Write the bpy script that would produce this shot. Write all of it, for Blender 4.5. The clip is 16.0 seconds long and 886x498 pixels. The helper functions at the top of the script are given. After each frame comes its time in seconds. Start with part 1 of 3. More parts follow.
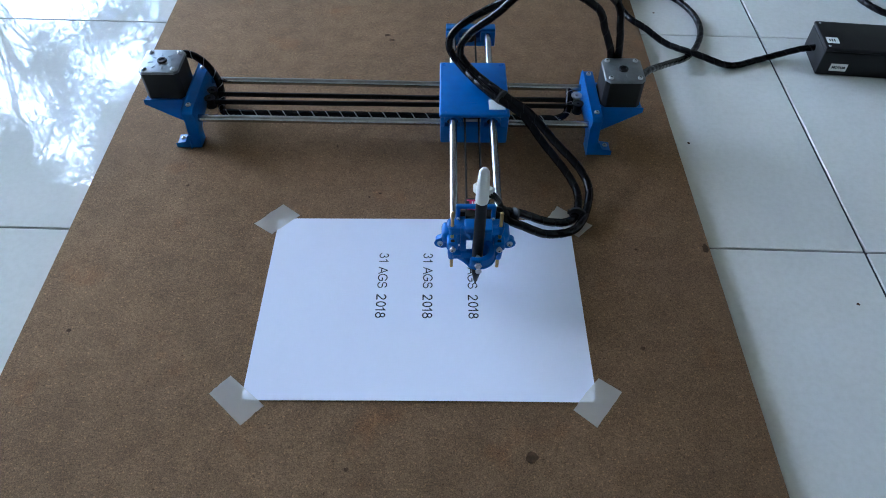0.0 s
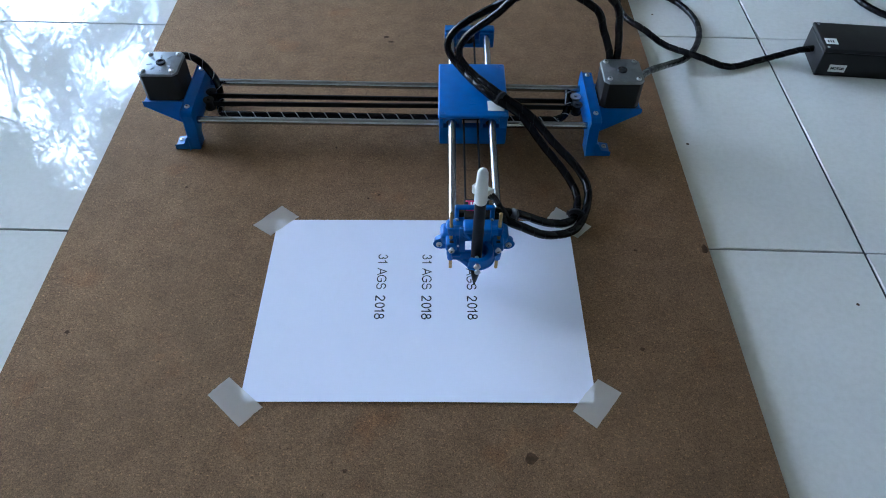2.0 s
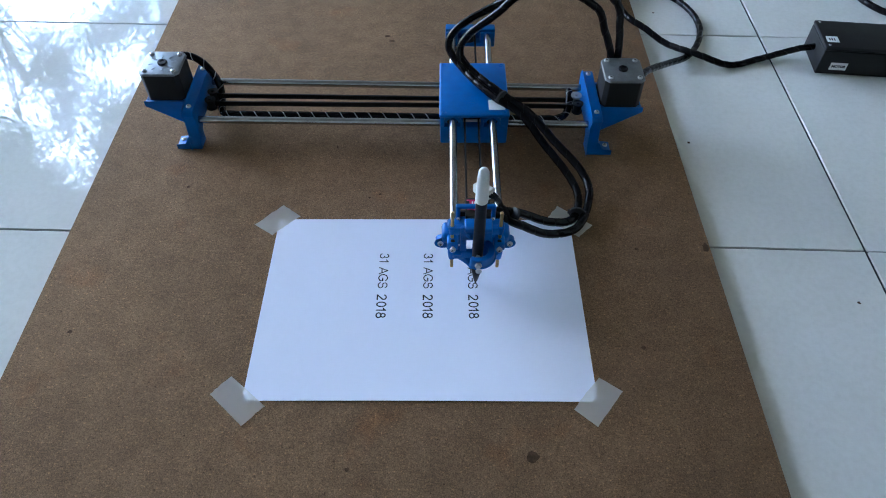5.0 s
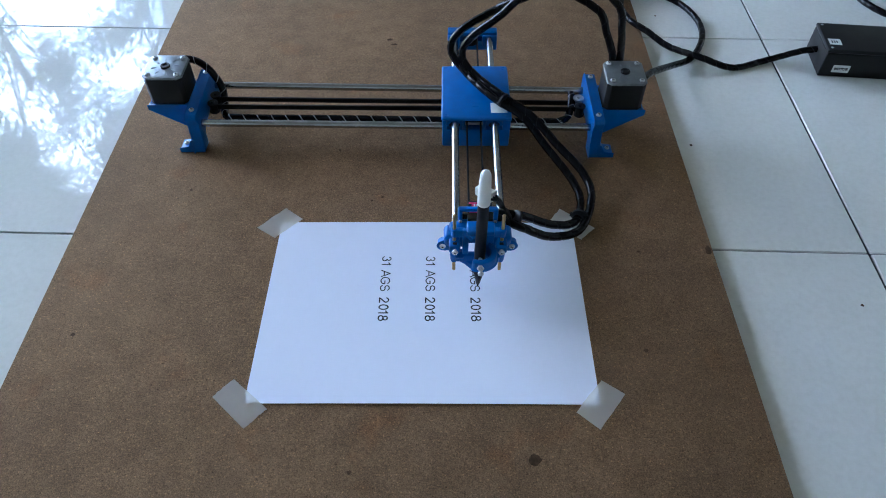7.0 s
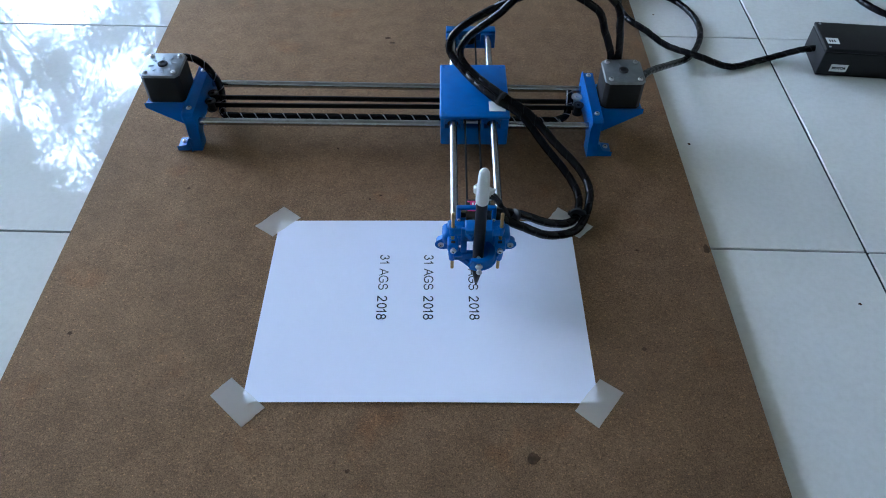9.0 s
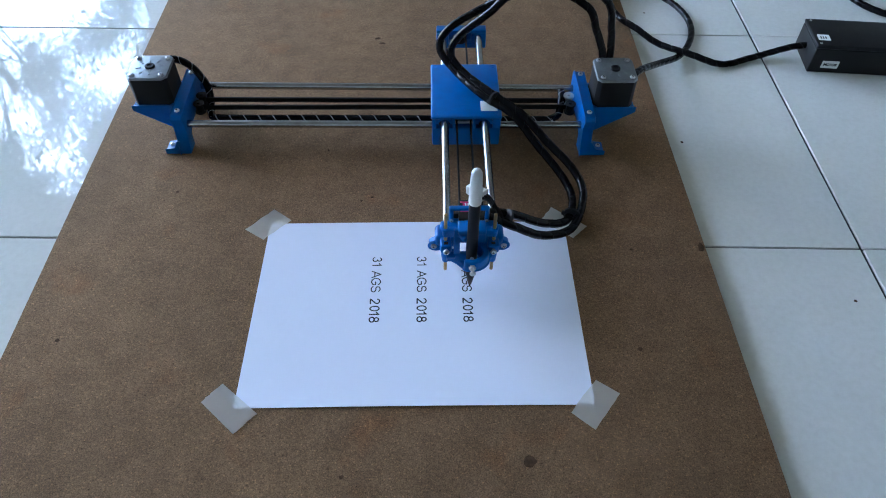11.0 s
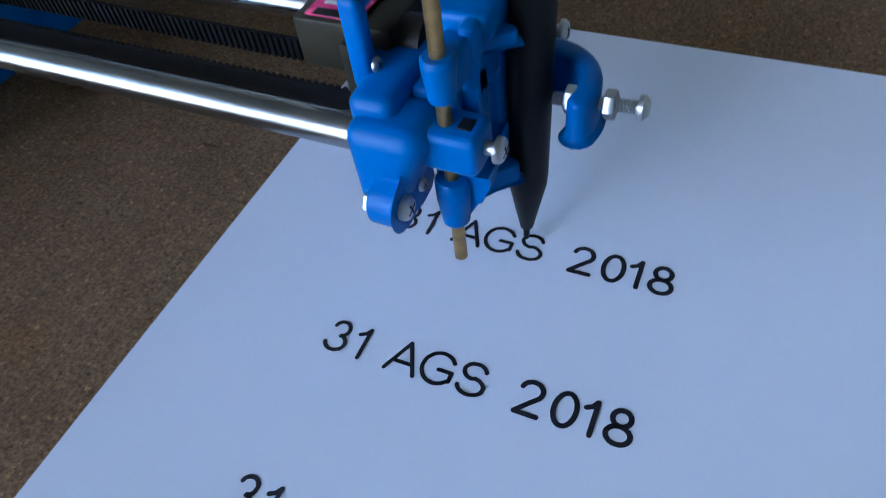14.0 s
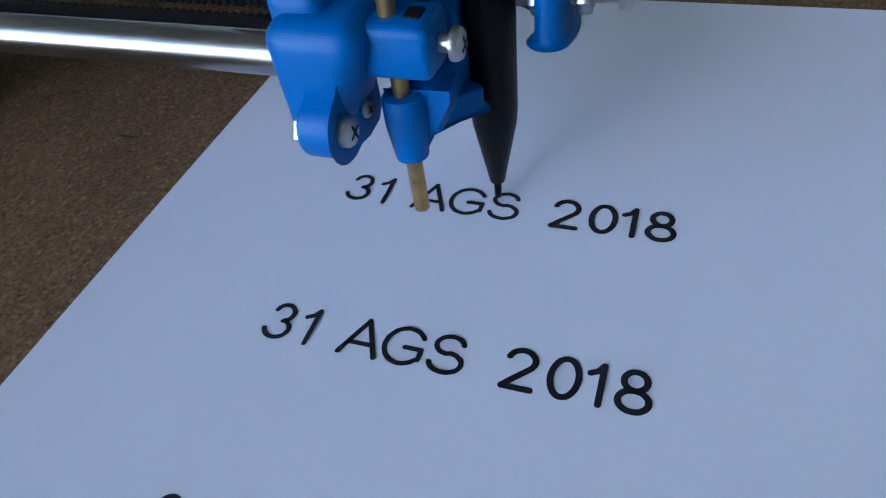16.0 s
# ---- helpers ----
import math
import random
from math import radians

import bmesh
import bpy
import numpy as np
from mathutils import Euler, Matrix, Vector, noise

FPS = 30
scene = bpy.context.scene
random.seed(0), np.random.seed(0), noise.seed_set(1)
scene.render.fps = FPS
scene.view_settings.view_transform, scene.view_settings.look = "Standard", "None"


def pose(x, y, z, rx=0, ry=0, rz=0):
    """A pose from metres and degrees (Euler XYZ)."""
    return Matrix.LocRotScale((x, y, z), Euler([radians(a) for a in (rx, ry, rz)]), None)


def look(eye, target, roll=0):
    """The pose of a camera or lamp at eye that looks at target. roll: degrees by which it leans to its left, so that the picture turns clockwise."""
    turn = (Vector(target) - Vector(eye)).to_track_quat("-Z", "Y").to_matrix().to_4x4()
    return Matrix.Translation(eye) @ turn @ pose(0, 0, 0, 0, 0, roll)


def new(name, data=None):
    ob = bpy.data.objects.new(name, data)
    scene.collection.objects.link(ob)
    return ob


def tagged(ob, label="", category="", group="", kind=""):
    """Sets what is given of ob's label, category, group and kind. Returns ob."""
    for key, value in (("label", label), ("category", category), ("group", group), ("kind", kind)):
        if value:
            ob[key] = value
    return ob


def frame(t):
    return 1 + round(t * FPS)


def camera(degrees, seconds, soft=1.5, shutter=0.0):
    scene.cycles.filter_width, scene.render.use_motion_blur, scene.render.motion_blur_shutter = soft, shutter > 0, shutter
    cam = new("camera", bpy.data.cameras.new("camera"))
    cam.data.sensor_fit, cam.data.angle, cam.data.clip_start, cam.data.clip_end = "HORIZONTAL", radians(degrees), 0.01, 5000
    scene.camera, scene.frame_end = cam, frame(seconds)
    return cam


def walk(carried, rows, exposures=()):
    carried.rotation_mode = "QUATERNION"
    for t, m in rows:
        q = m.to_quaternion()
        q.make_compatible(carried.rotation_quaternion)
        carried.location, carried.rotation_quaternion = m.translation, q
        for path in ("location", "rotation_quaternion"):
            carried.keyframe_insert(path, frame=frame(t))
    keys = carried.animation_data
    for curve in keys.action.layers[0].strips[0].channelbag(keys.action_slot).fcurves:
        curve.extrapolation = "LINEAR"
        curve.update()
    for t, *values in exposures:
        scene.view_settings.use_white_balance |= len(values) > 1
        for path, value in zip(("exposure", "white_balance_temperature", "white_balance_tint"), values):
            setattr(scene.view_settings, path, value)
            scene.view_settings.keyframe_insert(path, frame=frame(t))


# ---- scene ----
cam = camera(65.1, 16.0, soft=1.0, shutter=0.4)
EXPOSURES = [(0.0, 3.5, 5400, 8), (11.5, 3.53, 5320, 8), (12.5, 3.75, 5200, 8), (13.5, 3.4, 5120, 8), (14.5, 2.92, 5120, 8), (16.0, 2.92, 5480, 8)]
PATH = [
    (0, (0.165, -0.277, 0.524), (0.173, 1.016, -1.002), 0.7),
    (0.5, (0.166, -0.278, 0.522), (0.175, 1.019, -1.0), 0.6),
    (1, (0.166, -0.278, 0.523), (0.172, 1.023, -0.996), 0.4),
    (1.5, (0.167, -0.278, 0.523), (0.176, 1.021, -0.998), 0.5),
    (2, (0.166, -0.278, 0.522), (0.174, 1.022, -0.998), 0.6),
    (2.5, (0.166, -0.277, 0.523), (0.172, 1.018, -1.001), 0.4),
    (3, (0.166, -0.278, 0.523), (0.167, 1.02, -0.999), 0.2),
    (3.5, (0.166, -0.278, 0.523), (0.17, 1.018, -1.0), 0.4),
    (4, (0.167, -0.278, 0.523), (0.174, 1.018, -1.001), 0.5),
    (6.5, (0.165, -0.279, 0.524), (0.161, 1.023, -0.995), 0.0),
    (7, (0.167, -0.279, 0.523), (0.162, 1.025, -0.993), -0.0),
    (7.5, (0.167, -0.28, 0.524), (0.161, 1.026, -0.991), -0.1),
    (8, (0.167, -0.279, 0.524), (0.165, 1.023, -0.994), 0.1),
    (8.5, (0.167, -0.279, 0.523), (0.167, 1.023, -0.995), 0.1),
    (9, (0.166, -0.279, 0.522), (0.169, 1.023, -0.995), 0.3),
    (11.3, (0.166, -0.272, 0.514), (0.195, 1.035, -1.0), 0.1),
    (11.5, (0.158, -0.258, 0.507), (0.219, 1.064, -0.993), -2.0),
    (11.8, (0.144, -0.225, 0.469), (0.375, 1.079, -1.03), -2.1),
    (12, (0.129, -0.193, 0.445), (0.487, 1.075, -1.061), -3.6),
    (12.5, (0.093, -0.088, 0.355), (0.781, 1.037, -1.149), -5.8),
    (13, (0.074, 0.009, 0.255), (1.008, 0.929, -1.256), -5.6),
    (13.5, (0.075, 0.068, 0.182), (1.1895, 0.7695, -1.3225), -5.9),
    (14, (0.082, 0.083, 0.145), (1.2004, 0.726, -1.3833), -8.6),
    (14.5, (0.084, 0.084, 0.128), (1.2002, 0.7307, -1.4012), -10.1),
    (15, (0.084, 0.084, 0.12), (1.2436, 0.7192, -1.3807), -9.8),
    (15.5, (0.085, 0.085, 0.117), (1.2639, 0.7293, -1.365), -10.4),
    (16, (0.083, 0.086, 0.108), (1.3612, 0.6811, -1.3105), -9.3),
]
walk(cam, [(t, look(eye, target, roll)) for t, eye, target, roll in PATH], EXPOSURES)

# ---- world, sun and exposure ----
world = bpy.data.worlds.new("sky")
scene.world = world
world.use_nodes = True
wn = world.node_tree.nodes
wl = world.node_tree.links
sky = wn.new("ShaderNodeTexSky")
sky.sky_type = "NISHITA"
sky.sun_disc = False
sky.sun_elevation = radians(48)
sky.sun_rotation = radians(-60)
wn["Background"].inputs["Strength"].default_value = 0.15
wl.new(sky.outputs[0], wn["Background"].inputs["Color"])
sun_data = bpy.data.lights.new("sun", "SUN")
sun_data.energy = 1.2
sun_data.angle = radians(12)
sun_data.color = (1.0, 0.95, 0.88)
sun = new("sun", sun_data)
sun.matrix_basis = look((-4.2, 2.4, 5.4), (0, 0, 0))

# ---- materials ----


def shader(name, rough=0.5, metal=0.0, spec=0.5):
    m = bpy.data.materials.new(name)
    m.use_nodes = True
    b = m.node_tree.nodes["Principled BSDF"]
    b.inputs["Roughness"].default_value = rough
    b.inputs["Metallic"].default_value = metal
    b.inputs["Specular IOR Level"].default_value = spec
    return m, m.node_tree.nodes, m.node_tree.links, b


def noise_node(n, l, scale, detail=3.0, rough=0.55, stretch=(1, 1, 1)):
    co = n.new("ShaderNodeTexCoord")
    mp = n.new("ShaderNodeMapping")
    mp.inputs["Scale"].default_value = stretch
    t = n.new("ShaderNodeTexNoise")
    t.inputs["Scale"].default_value = scale
    t.inputs["Detail"].default_value = detail
    t.inputs["Roughness"].default_value = rough
    l.new(co.outputs["Object"], mp.inputs["Vector"])
    l.new(mp.outputs[0], t.inputs["Vector"])
    return t.outputs["Fac"]


def ramp(n, l, fac, stops):
    r = n.new("ShaderNodeValToRGB")
    while len(r.color_ramp.elements) < len(stops):
        r.color_ramp.elements.new(0.5)
    for e, (p, c) in zip(r.color_ramp.elements, stops):
        e.position, e.color = p, (*c, 1)
    l.new(fac, r.inputs[0])
    return r.outputs[0]


def mix(n, l, kind, fac, a, b):
    m = n.new("ShaderNodeMix")
    m.data_type, m.blend_type = "RGBA", kind
    for sock, v in ((m.inputs[0], fac), (m.inputs[6], a), (m.inputs[7], b)):
        if isinstance(v, (int, float)):
            sock.default_value = v
        elif isinstance(v, tuple):
            sock.default_value = (*v, 1)
        else:
            l.new(v, sock)
    return m.outputs[2]


def bump(n, l, b, height, strength, distance):
    u = n.new("ShaderNodeBump")
    u.inputs["Strength"].default_value = strength
    u.inputs["Distance"].default_value = distance
    l.new(height, u.inputs["Height"])
    l.new(u.outputs[0], b.inputs["Normal"])


def surface(name, colour, rough=0.5, metal=0.0, vary=0.12, coarse=30.0, fine=600.0, relief=0.15, depth=0.0002, spec=0.5, stretch=(1, 1, 1), rough_vary=0.1):
    """A plain surface with variation at two scales, and fine relief."""
    m, n, l, b = shader(name, rough, metal, spec)
    big, small = noise_node(n, l, coarse, 3), noise_node(n, l, fine, 4, 0.6, stretch)
    lo, hi = tuple(c * (1 - vary) for c in colour), tuple(min(1, c * (1 + vary)) for c in colour)
    a = ramp(n, l, big, [(0.3, lo), (0.7, hi)])
    c = ramp(n, l, small, [(0.3, (1 - vary * 0.6,) * 3), (0.7, (1, 1, 1))])
    l.new(mix(n, l, "MULTIPLY", 1.0, a, c), b.inputs["Base Color"])
    r = n.new("ShaderNodeMapRange")
    r.inputs["To Min"].default_value, r.inputs["To Max"].default_value = max(0, rough - rough_vary), min(1, rough + rough_vary)
    l.new(big, r.inputs["Value"])
    l.new(r.outputs[0], b.inputs["Roughness"])
    if relief:
        bump(n, l, b, small, relief, depth)
    return m


def board_material():
    m, n, l, b = shader("hardboard", 0.85, 0, 0.06)
    big, mid, fib = noise_node(n, l, 5, 4, 0.6), noise_node(n, l, 38, 5, 0.65), noise_node(n, l, 850, 4, 0.7)
    speck, dark, rust = noise_node(n, l, 520, 2, 0.5), noise_node(n, l, 430, 2, 0.5), noise_node(n, l, 13, 3, 0.6)
    a = ramp(n, l, big, [(0.3, (0.172, 0.110, 0.064)), (0.5, (0.198, 0.126, 0.072)), (0.72, (0.226, 0.143, 0.081))])
    c = ramp(n, l, mid, [(0.32, (0.80, 0.79, 0.78)), (0.62, (1.02, 1.02, 1.02))])
    f = ramp(n, l, fib, [(0.36, (0.62, 0.61, 0.59)), (0.50, (1.0, 1.0, 0.98)), (0.64, (1.45, 1.43, 1.34))])
    s = ramp(n, l, speck, [(0.60, (1, 1, 1)), (0.70, (1.6, 1.5, 1.3))])
    d = ramp(n, l, dark, [(0.28, (0.55, 0.52, 0.50)), (0.36, (1, 1, 1))])
    w = ramp(n, l, rust, [(0.60, (1, 1, 1)), (0.78, (1.12, 0.93, 0.80))])
    g = ramp(n, l, noise_node(n, l, 260, 3, 0.6), [(0.34, (0.85, 0.845, 0.84)), (0.5, (1.0, 1.0, 1.0)), (0.66, (1.15, 1.14, 1.12))])
    a = mix(n, l, "MULTIPLY", 1.0, a, g)
    x = mix(n, l, "MULTIPLY", 1.0, mix(n, l, "MULTIPLY", 1.0, a, c), f)
    x = mix(n, l, "MULTIPLY", 1.0, mix(n, l, "MULTIPLY", 1.0, x, d), w)
    l.new(mix(n, l, "MULTIPLY", 1.0, x, s), b.inputs["Base Color"])
    bump(n, l, b, fib, 0.06, 0.0002)
    return m


def tile_material():
    m, n, l, b = shader("glazed tile", 0.03, 0, 1.0)
    info = n.new("ShaderNodeObjectInfo")
    big, dust = noise_node(n, l, 6, 4, 0.6), noise_node(n, l, 160, 4, 0.65)
    a = ramp(n, l, big, [(0.3, (0.69, 0.695, 0.645)), (0.7, (0.77, 0.775, 0.72))])
    d = ramp(n, l, dust, [(0.3, (0.93, 0.93, 0.92)), (0.6, (1, 1, 1))])
    t = ramp(n, l, info.outputs["Random"], [(0.0, (0.96, 0.96, 0.96)), (1.0, (1, 1, 1))])
    l.new(mix(n, l, "MULTIPLY", 1.0, mix(n, l, "MULTIPLY", 1.0, a, d), t), b.inputs["Base Color"])
    b.inputs["IOR"].default_value = 1.62
    r = n.new("ShaderNodeMapRange")
    r.inputs["From Min"].default_value, r.inputs["From Max"].default_value = 0.35, 0.75
    r.inputs["To Min"].default_value, r.inputs["To Max"].default_value = 0.015, 0.04
    l.new(dust, r.inputs["Value"])
    l.new(r.outputs[0], b.inputs["Roughness"])
    bump(n, l, b, noise_node(n, l, 9, 2), 0.012, 0.001)
    return m


def plastic_material(name, colour, rough=0.46):
    """Printed plastic with fine layer lines."""
    m, n, l, b = shader(name, rough, 0, 0.32)
    co = n.new("ShaderNodeTexCoord")
    w = n.new("ShaderNodeTexWave")
    w.bands_direction = "Z"
    w.inputs["Scale"].default_value = 1000
    w.inputs["Distortion"].default_value = 0.6
    l.new(co.outputs["Object"], w.inputs["Vector"])
    big = noise_node(n, l, 60, 3)
    l.new(ramp(n, l, big, [(0.3, tuple(c * 0.86 for c in colour)), (0.7, tuple(c * 1.1 for c in colour))]), b.inputs["Base Color"])
    bump(n, l, b, w.outputs["Fac"], 0.14, 0.00015)
    return m


BOARD = board_material()
TILE = tile_material()
GROUT = surface("grout", (0.025, 0.025, 0.025), 0.9, fine=300)
BLUE = plastic_material("blue printed plastic", (0.0012, 0.108, 0.385))
PAPER = surface("paper", (0.80, 0.83, 0.94), 0.75, vary=0.015, coarse=8, fine=1500, relief=0.06, depth=0.0001, spec=0.25)
INK = surface("ink", (0.006, 0.007, 0.016), 0.55, vary=0.3, fine=2000, relief=0)
STEEL = surface("ground steel", (0.36, 0.36, 0.36), 0.24, 1.0, vary=0.10, coarse=90, fine=900, relief=0, rough_vary=0.04)
ZINC = surface("zinc plating", (0.50, 0.51, 0.52), 0.32, 1.0, vary=0.12, fine=900, relief=0.1)
BRASS = surface("brass", (0.50, 0.33, 0.14), 0.38, 1.0, vary=0.2, coarse=200, fine=900, relief=0.1)
MOTOR_BLACK = surface("motor laminations", (0.008, 0.008, 0.009), 0.5, vary=0.25, fine=900, stretch=(0.05, 0.05, 3), relief=0.2, spec=0.25)
ALU = surface("cast aluminium", (0.23, 0.245, 0.255), 0.46, 0.9, vary=0.14, coarse=90, fine=800, relief=0.2)
RUBBER = surface("black rubber", (0.009, 0.009, 0.009), 0.65, vary=0.2, fine=800, relief=0.2, spec=0.2)
WRAP = surface("glossy black wrap", (0.005, 0.005, 0.006), 0.15, vary=0.2, fine=500, relief=0.04, spec=0.14, rough_vary=0.05)
# Wires brightened so the gaps in the wrap also read as glints.
CORE_GLINT = surface("grey wires and glints", (0.24, 0.24, 0.24), 0.45, vary=0.5, coarse=120, fine=600)
DARK = surface("dark plastic", (0.007, 0.007, 0.008), 0.5, vary=0.2, coarse=60, fine=700, relief=0.1, spec=0.25)
PEN_BLACK = surface("pen barrel", (0.004, 0.004, 0.005), 0.42, vary=0.2, coarse=100, fine=900, relief=0.04, spec=0.16)
WHITE = surface("white plastic", (0.74, 0.75, 0.74), 0.38, vary=0.04, coarse=50, fine=700, relief=0.05)
IVORY = surface("ivory plastic", (0.66, 0.65, 0.58), 0.4, vary=0.05, coarse=60, fine=700, relief=0.05)
SERVO = surface("smoked plastic", (0.026, 0.021, 0.012), 0.42, vary=0.3, coarse=120, fine=800, relief=0.05, spec=0.2)
PINK = surface("pink foil", (0.62, 0.05, 0.17), 0.25, vary=0.25, coarse=300, fine=900, relief=0.05)
# Walls are out of view; this pale tone is chosen for bounced light.
WALL = surface("pale unseen wall", (0.56, 0.55, 0.50), 0.85, vary=0.04, coarse=2, fine=120, relief=0.15, depth=0.001)
# Ceiling tone is picked for the rods' reflections and light from above.
CEILING = surface("dark unseen ceiling", (0.30, 0.28, 0.25), 0.7, vary=0.12, coarse=3, fine=60, stretch=(1, 20, 1), relief=0.2, depth=0.001)
SOIL = surface("ground", (0.16, 0.15, 0.10), 0.95, vary=0.4, coarse=0.8, fine=12, relief=0.3, depth=0.02)
BARK = surface("bark", (0.12, 0.09, 0.06), 0.9, vary=0.4, coarse=6, fine=40, relief=0.6, depth=0.01)
LEAF = surface("leaf", (0.05, 0.09, 0.025), 0.5, vary=0.4, coarse=3, fine=60, relief=0)


def tape_material():
    """Frosted film: part clear, part white haze that light also crosses."""
    m, n, l, b = shader("frosted tape", 0.5, 0, 0.4)
    fac = noise_node(n, l, 120, 4)
    l.new(ramp(n, l, fac, [(0.3, (0.82, 0.81, 0.75)), (0.7, (0.90, 0.89, 0.83))]), b.inputs["Base Color"])
    bump(n, l, b, noise_node(n, l, 180, 3), 0.15, 0.0002)
    clear, haze = n.new("ShaderNodeBsdfTransparent"), n.new("ShaderNodeBsdfTranslucent")
    haze.inputs["Color"].default_value = (0.95, 0.94, 0.89, 1)
    film, sheet = n.new("ShaderNodeMixShader"), n.new("ShaderNodeMixShader")
    film.inputs[0].default_value, sheet.inputs[0].default_value = 0.6, 0.75
    l.new(b.outputs[0], film.inputs[1])
    l.new(haze.outputs[0], film.inputs[2])
    l.new(clear.outputs[0], sheet.inputs[1])
    l.new(film.outputs[0], sheet.inputs[2])
    l.new(sheet.outputs[0], n["Material Output"].inputs["Surface"])
    return m


TAPE = tape_material()

# ---- mesh helpers ----


def mesh_of(bm, material, name, smooth=40.0):
    bmesh.ops.recalc_face_normals(bm, faces=bm.faces[:])
    me = bpy.data.meshes.new(name)
    bm.to_mesh(me)
    bm.free()
    me.materials.append(material)
    for p in me.polygons:
        p.use_smooth = True
    me.set_sharp_from_angle(angle=radians(smooth))
    return me


def empty(name, at, label, category, group=""):
    ob = new(name)
    ob.empty_display_size = 0.02
    ob.location = at
    return tagged(ob, label, category, group)


def thing(name, bm, material, label, category, group="", kind=""):
    return tagged(new(name, mesh_of(bm, material, name)), label, category, group, kind)


def part(name, bm, material, parent, label=""):
    """One mesh in world places, as a part of a thing or of a part."""
    ob = new(name, bm if isinstance(bm, bpy.types.Mesh) else mesh_of(bm, material, name))
    ob.parent = parent
    ob.matrix_parent_inverse = Matrix.Translation(parent.location).inverted()
    return tagged(ob, label)


def placed(name, me, parent, m, label=""):
    """A part on a shared mesh, at the pose m in the world."""
    ob = new(name, me)
    ob.parent = parent
    ob.matrix_parent_inverse = Matrix.Translation(parent.location).inverted()
    ob.matrix_basis = m
    return tagged(ob, label)


def rounded(bm, verts, r, seg=2):
    vs = set(verts)
    edges = [e for e in bm.edges if e.verts[0] in vs and e.verts[1] in vs and e.calc_face_angle(0) > 0.5]
    if r > 0:
        bmesh.ops.bevel(bm, geom=edges, offset=r, segments=seg, affect="EDGES", profile=0.5, clamp_overlap=True)


def box(bm, x0, x1, y0, y1, z0, z1, r=0.0008, seg=2, m=None):
    q = Matrix.LocRotScale(((x0 + x1) / 2, (y0 + y1) / 2, (z0 + z1) / 2), None, (abs(x1 - x0), abs(y1 - y0), abs(z1 - z0)))
    vs = bmesh.ops.create_cube(bm, size=1, matrix=(m @ q) if m else q)["verts"]
    rounded(bm, vs, r, seg)


def prism(bm, outline, axis, a, b, r=0.0008, seg=2):
    """An outline of (u, v) pushed along an axis from a to b: x takes (y, z), y takes (x, z), z takes (x, y)."""
    def at(u, v, w):
        return {"x": (w, u, v), "y": (u, w, v), "z": (u, v, w)}[axis]
    lo = [bm.verts.new(at(u, v, a)) for u, v in outline]
    hi = [bm.verts.new(at(u, v, b)) for u, v in outline]
    k = len(outline)
    bm.faces.new(lo)
    bm.faces.new(hi)
    for i in range(k):
        bm.faces.new((lo[i], lo[(i + 1) % k], hi[(i + 1) % k], hi[i]))
    bm.normal_update()
    rounded(bm, lo + hi, r, seg)


def lathe(bm, profile, m, seg=24):
    """A profile of (radius, height) turned about z, then set at the pose m."""
    rings = []
    for r, z in profile:
        if r < 1e-6:
            rings.append([bm.verts.new(m @ Vector((0, 0, z)))])
        else:
            rings.append([bm.verts.new(m @ Vector((r * math.cos(2 * math.pi * i / seg), r * math.sin(2 * math.pi * i / seg), z))) for i in range(seg)])
    for p, q in zip(rings, rings[1:]):
        for i in range(seg):
            j = (i + 1) % seg
            vs = [p[i % len(p)], p[j % len(p)], q[j % len(q)], q[i % len(q)]]
            vs = list(dict.fromkeys(vs))
            if len(vs) > 2:
                bm.faces.new(vs)
    for ring in (rings[0], rings[-1]):
        if len(ring) > 2:
            bm.faces.new(ring)


def along(p, q):
    """The pose at p whose z axis points to q."""
    p, q = Vector(p), Vector(q)
    return Matrix.Translation(p) @ (q - p).to_track_quat("Z", "Y").to_matrix().to_4x4()


def rod(bm, p, q, r, seg=20, chamfer=0.0004):
    n = (Vector(q) - Vector(p)).length
    lathe(bm, [(0, 0), (r - chamfer, 0), (r, chamfer), (r, n - chamfer), (r - chamfer, n), (0, n)], along(p, q), seg)


def spline(points, step=0.003):
    """A smooth line through the points, in even steps."""
    p = [Vector(v) for v in points]
    p = [2 * p[0] - p[1]] + p + [2 * p[-1] - p[-2]]
    out = []
    for a, b, c, d in zip(p, p[1:], p[2:], p[3:]):
        k = max(2, int((c - b).length / step))
        for i in range(k):
            t = i / k
            out.append(0.5 * (2 * b + (c - a) * t + (2 * a - 5 * b + 4 * c - d) * t * t + (3 * b - a - 3 * c + d) * t ** 3))
    return out + [p[-2]]


def frames_on(line):
    tang = [(line[min(i + 1, len(line) - 1)] - line[max(i - 1, 0)]).normalized() for i in range(len(line))]
    side = tang[0].cross(Vector((0.3, 0.2, 1))).normalized()
    out = []
    for p, t in zip(line, tang):
        side = (side - t * side.dot(t)).normalized()
        out.append((p, side, t.cross(side)))
    return out


def tube(bm, line, r, seg=10):
    rings = []
    for p, u, v in frames_on(line):
        rings.append([bm.verts.new(p + r * (math.cos(2 * math.pi * i / seg) * u + math.sin(2 * math.pi * i / seg) * v)) for i in range(seg)])
    for a, b in zip(rings, rings[1:]):
        for i in range(seg):
            j = (i + 1) % seg
            bm.faces.new((a[i], a[j], b[j], b[i]))
    bm.faces.new(rings[0])
    bm.faces.new(rings[-1])


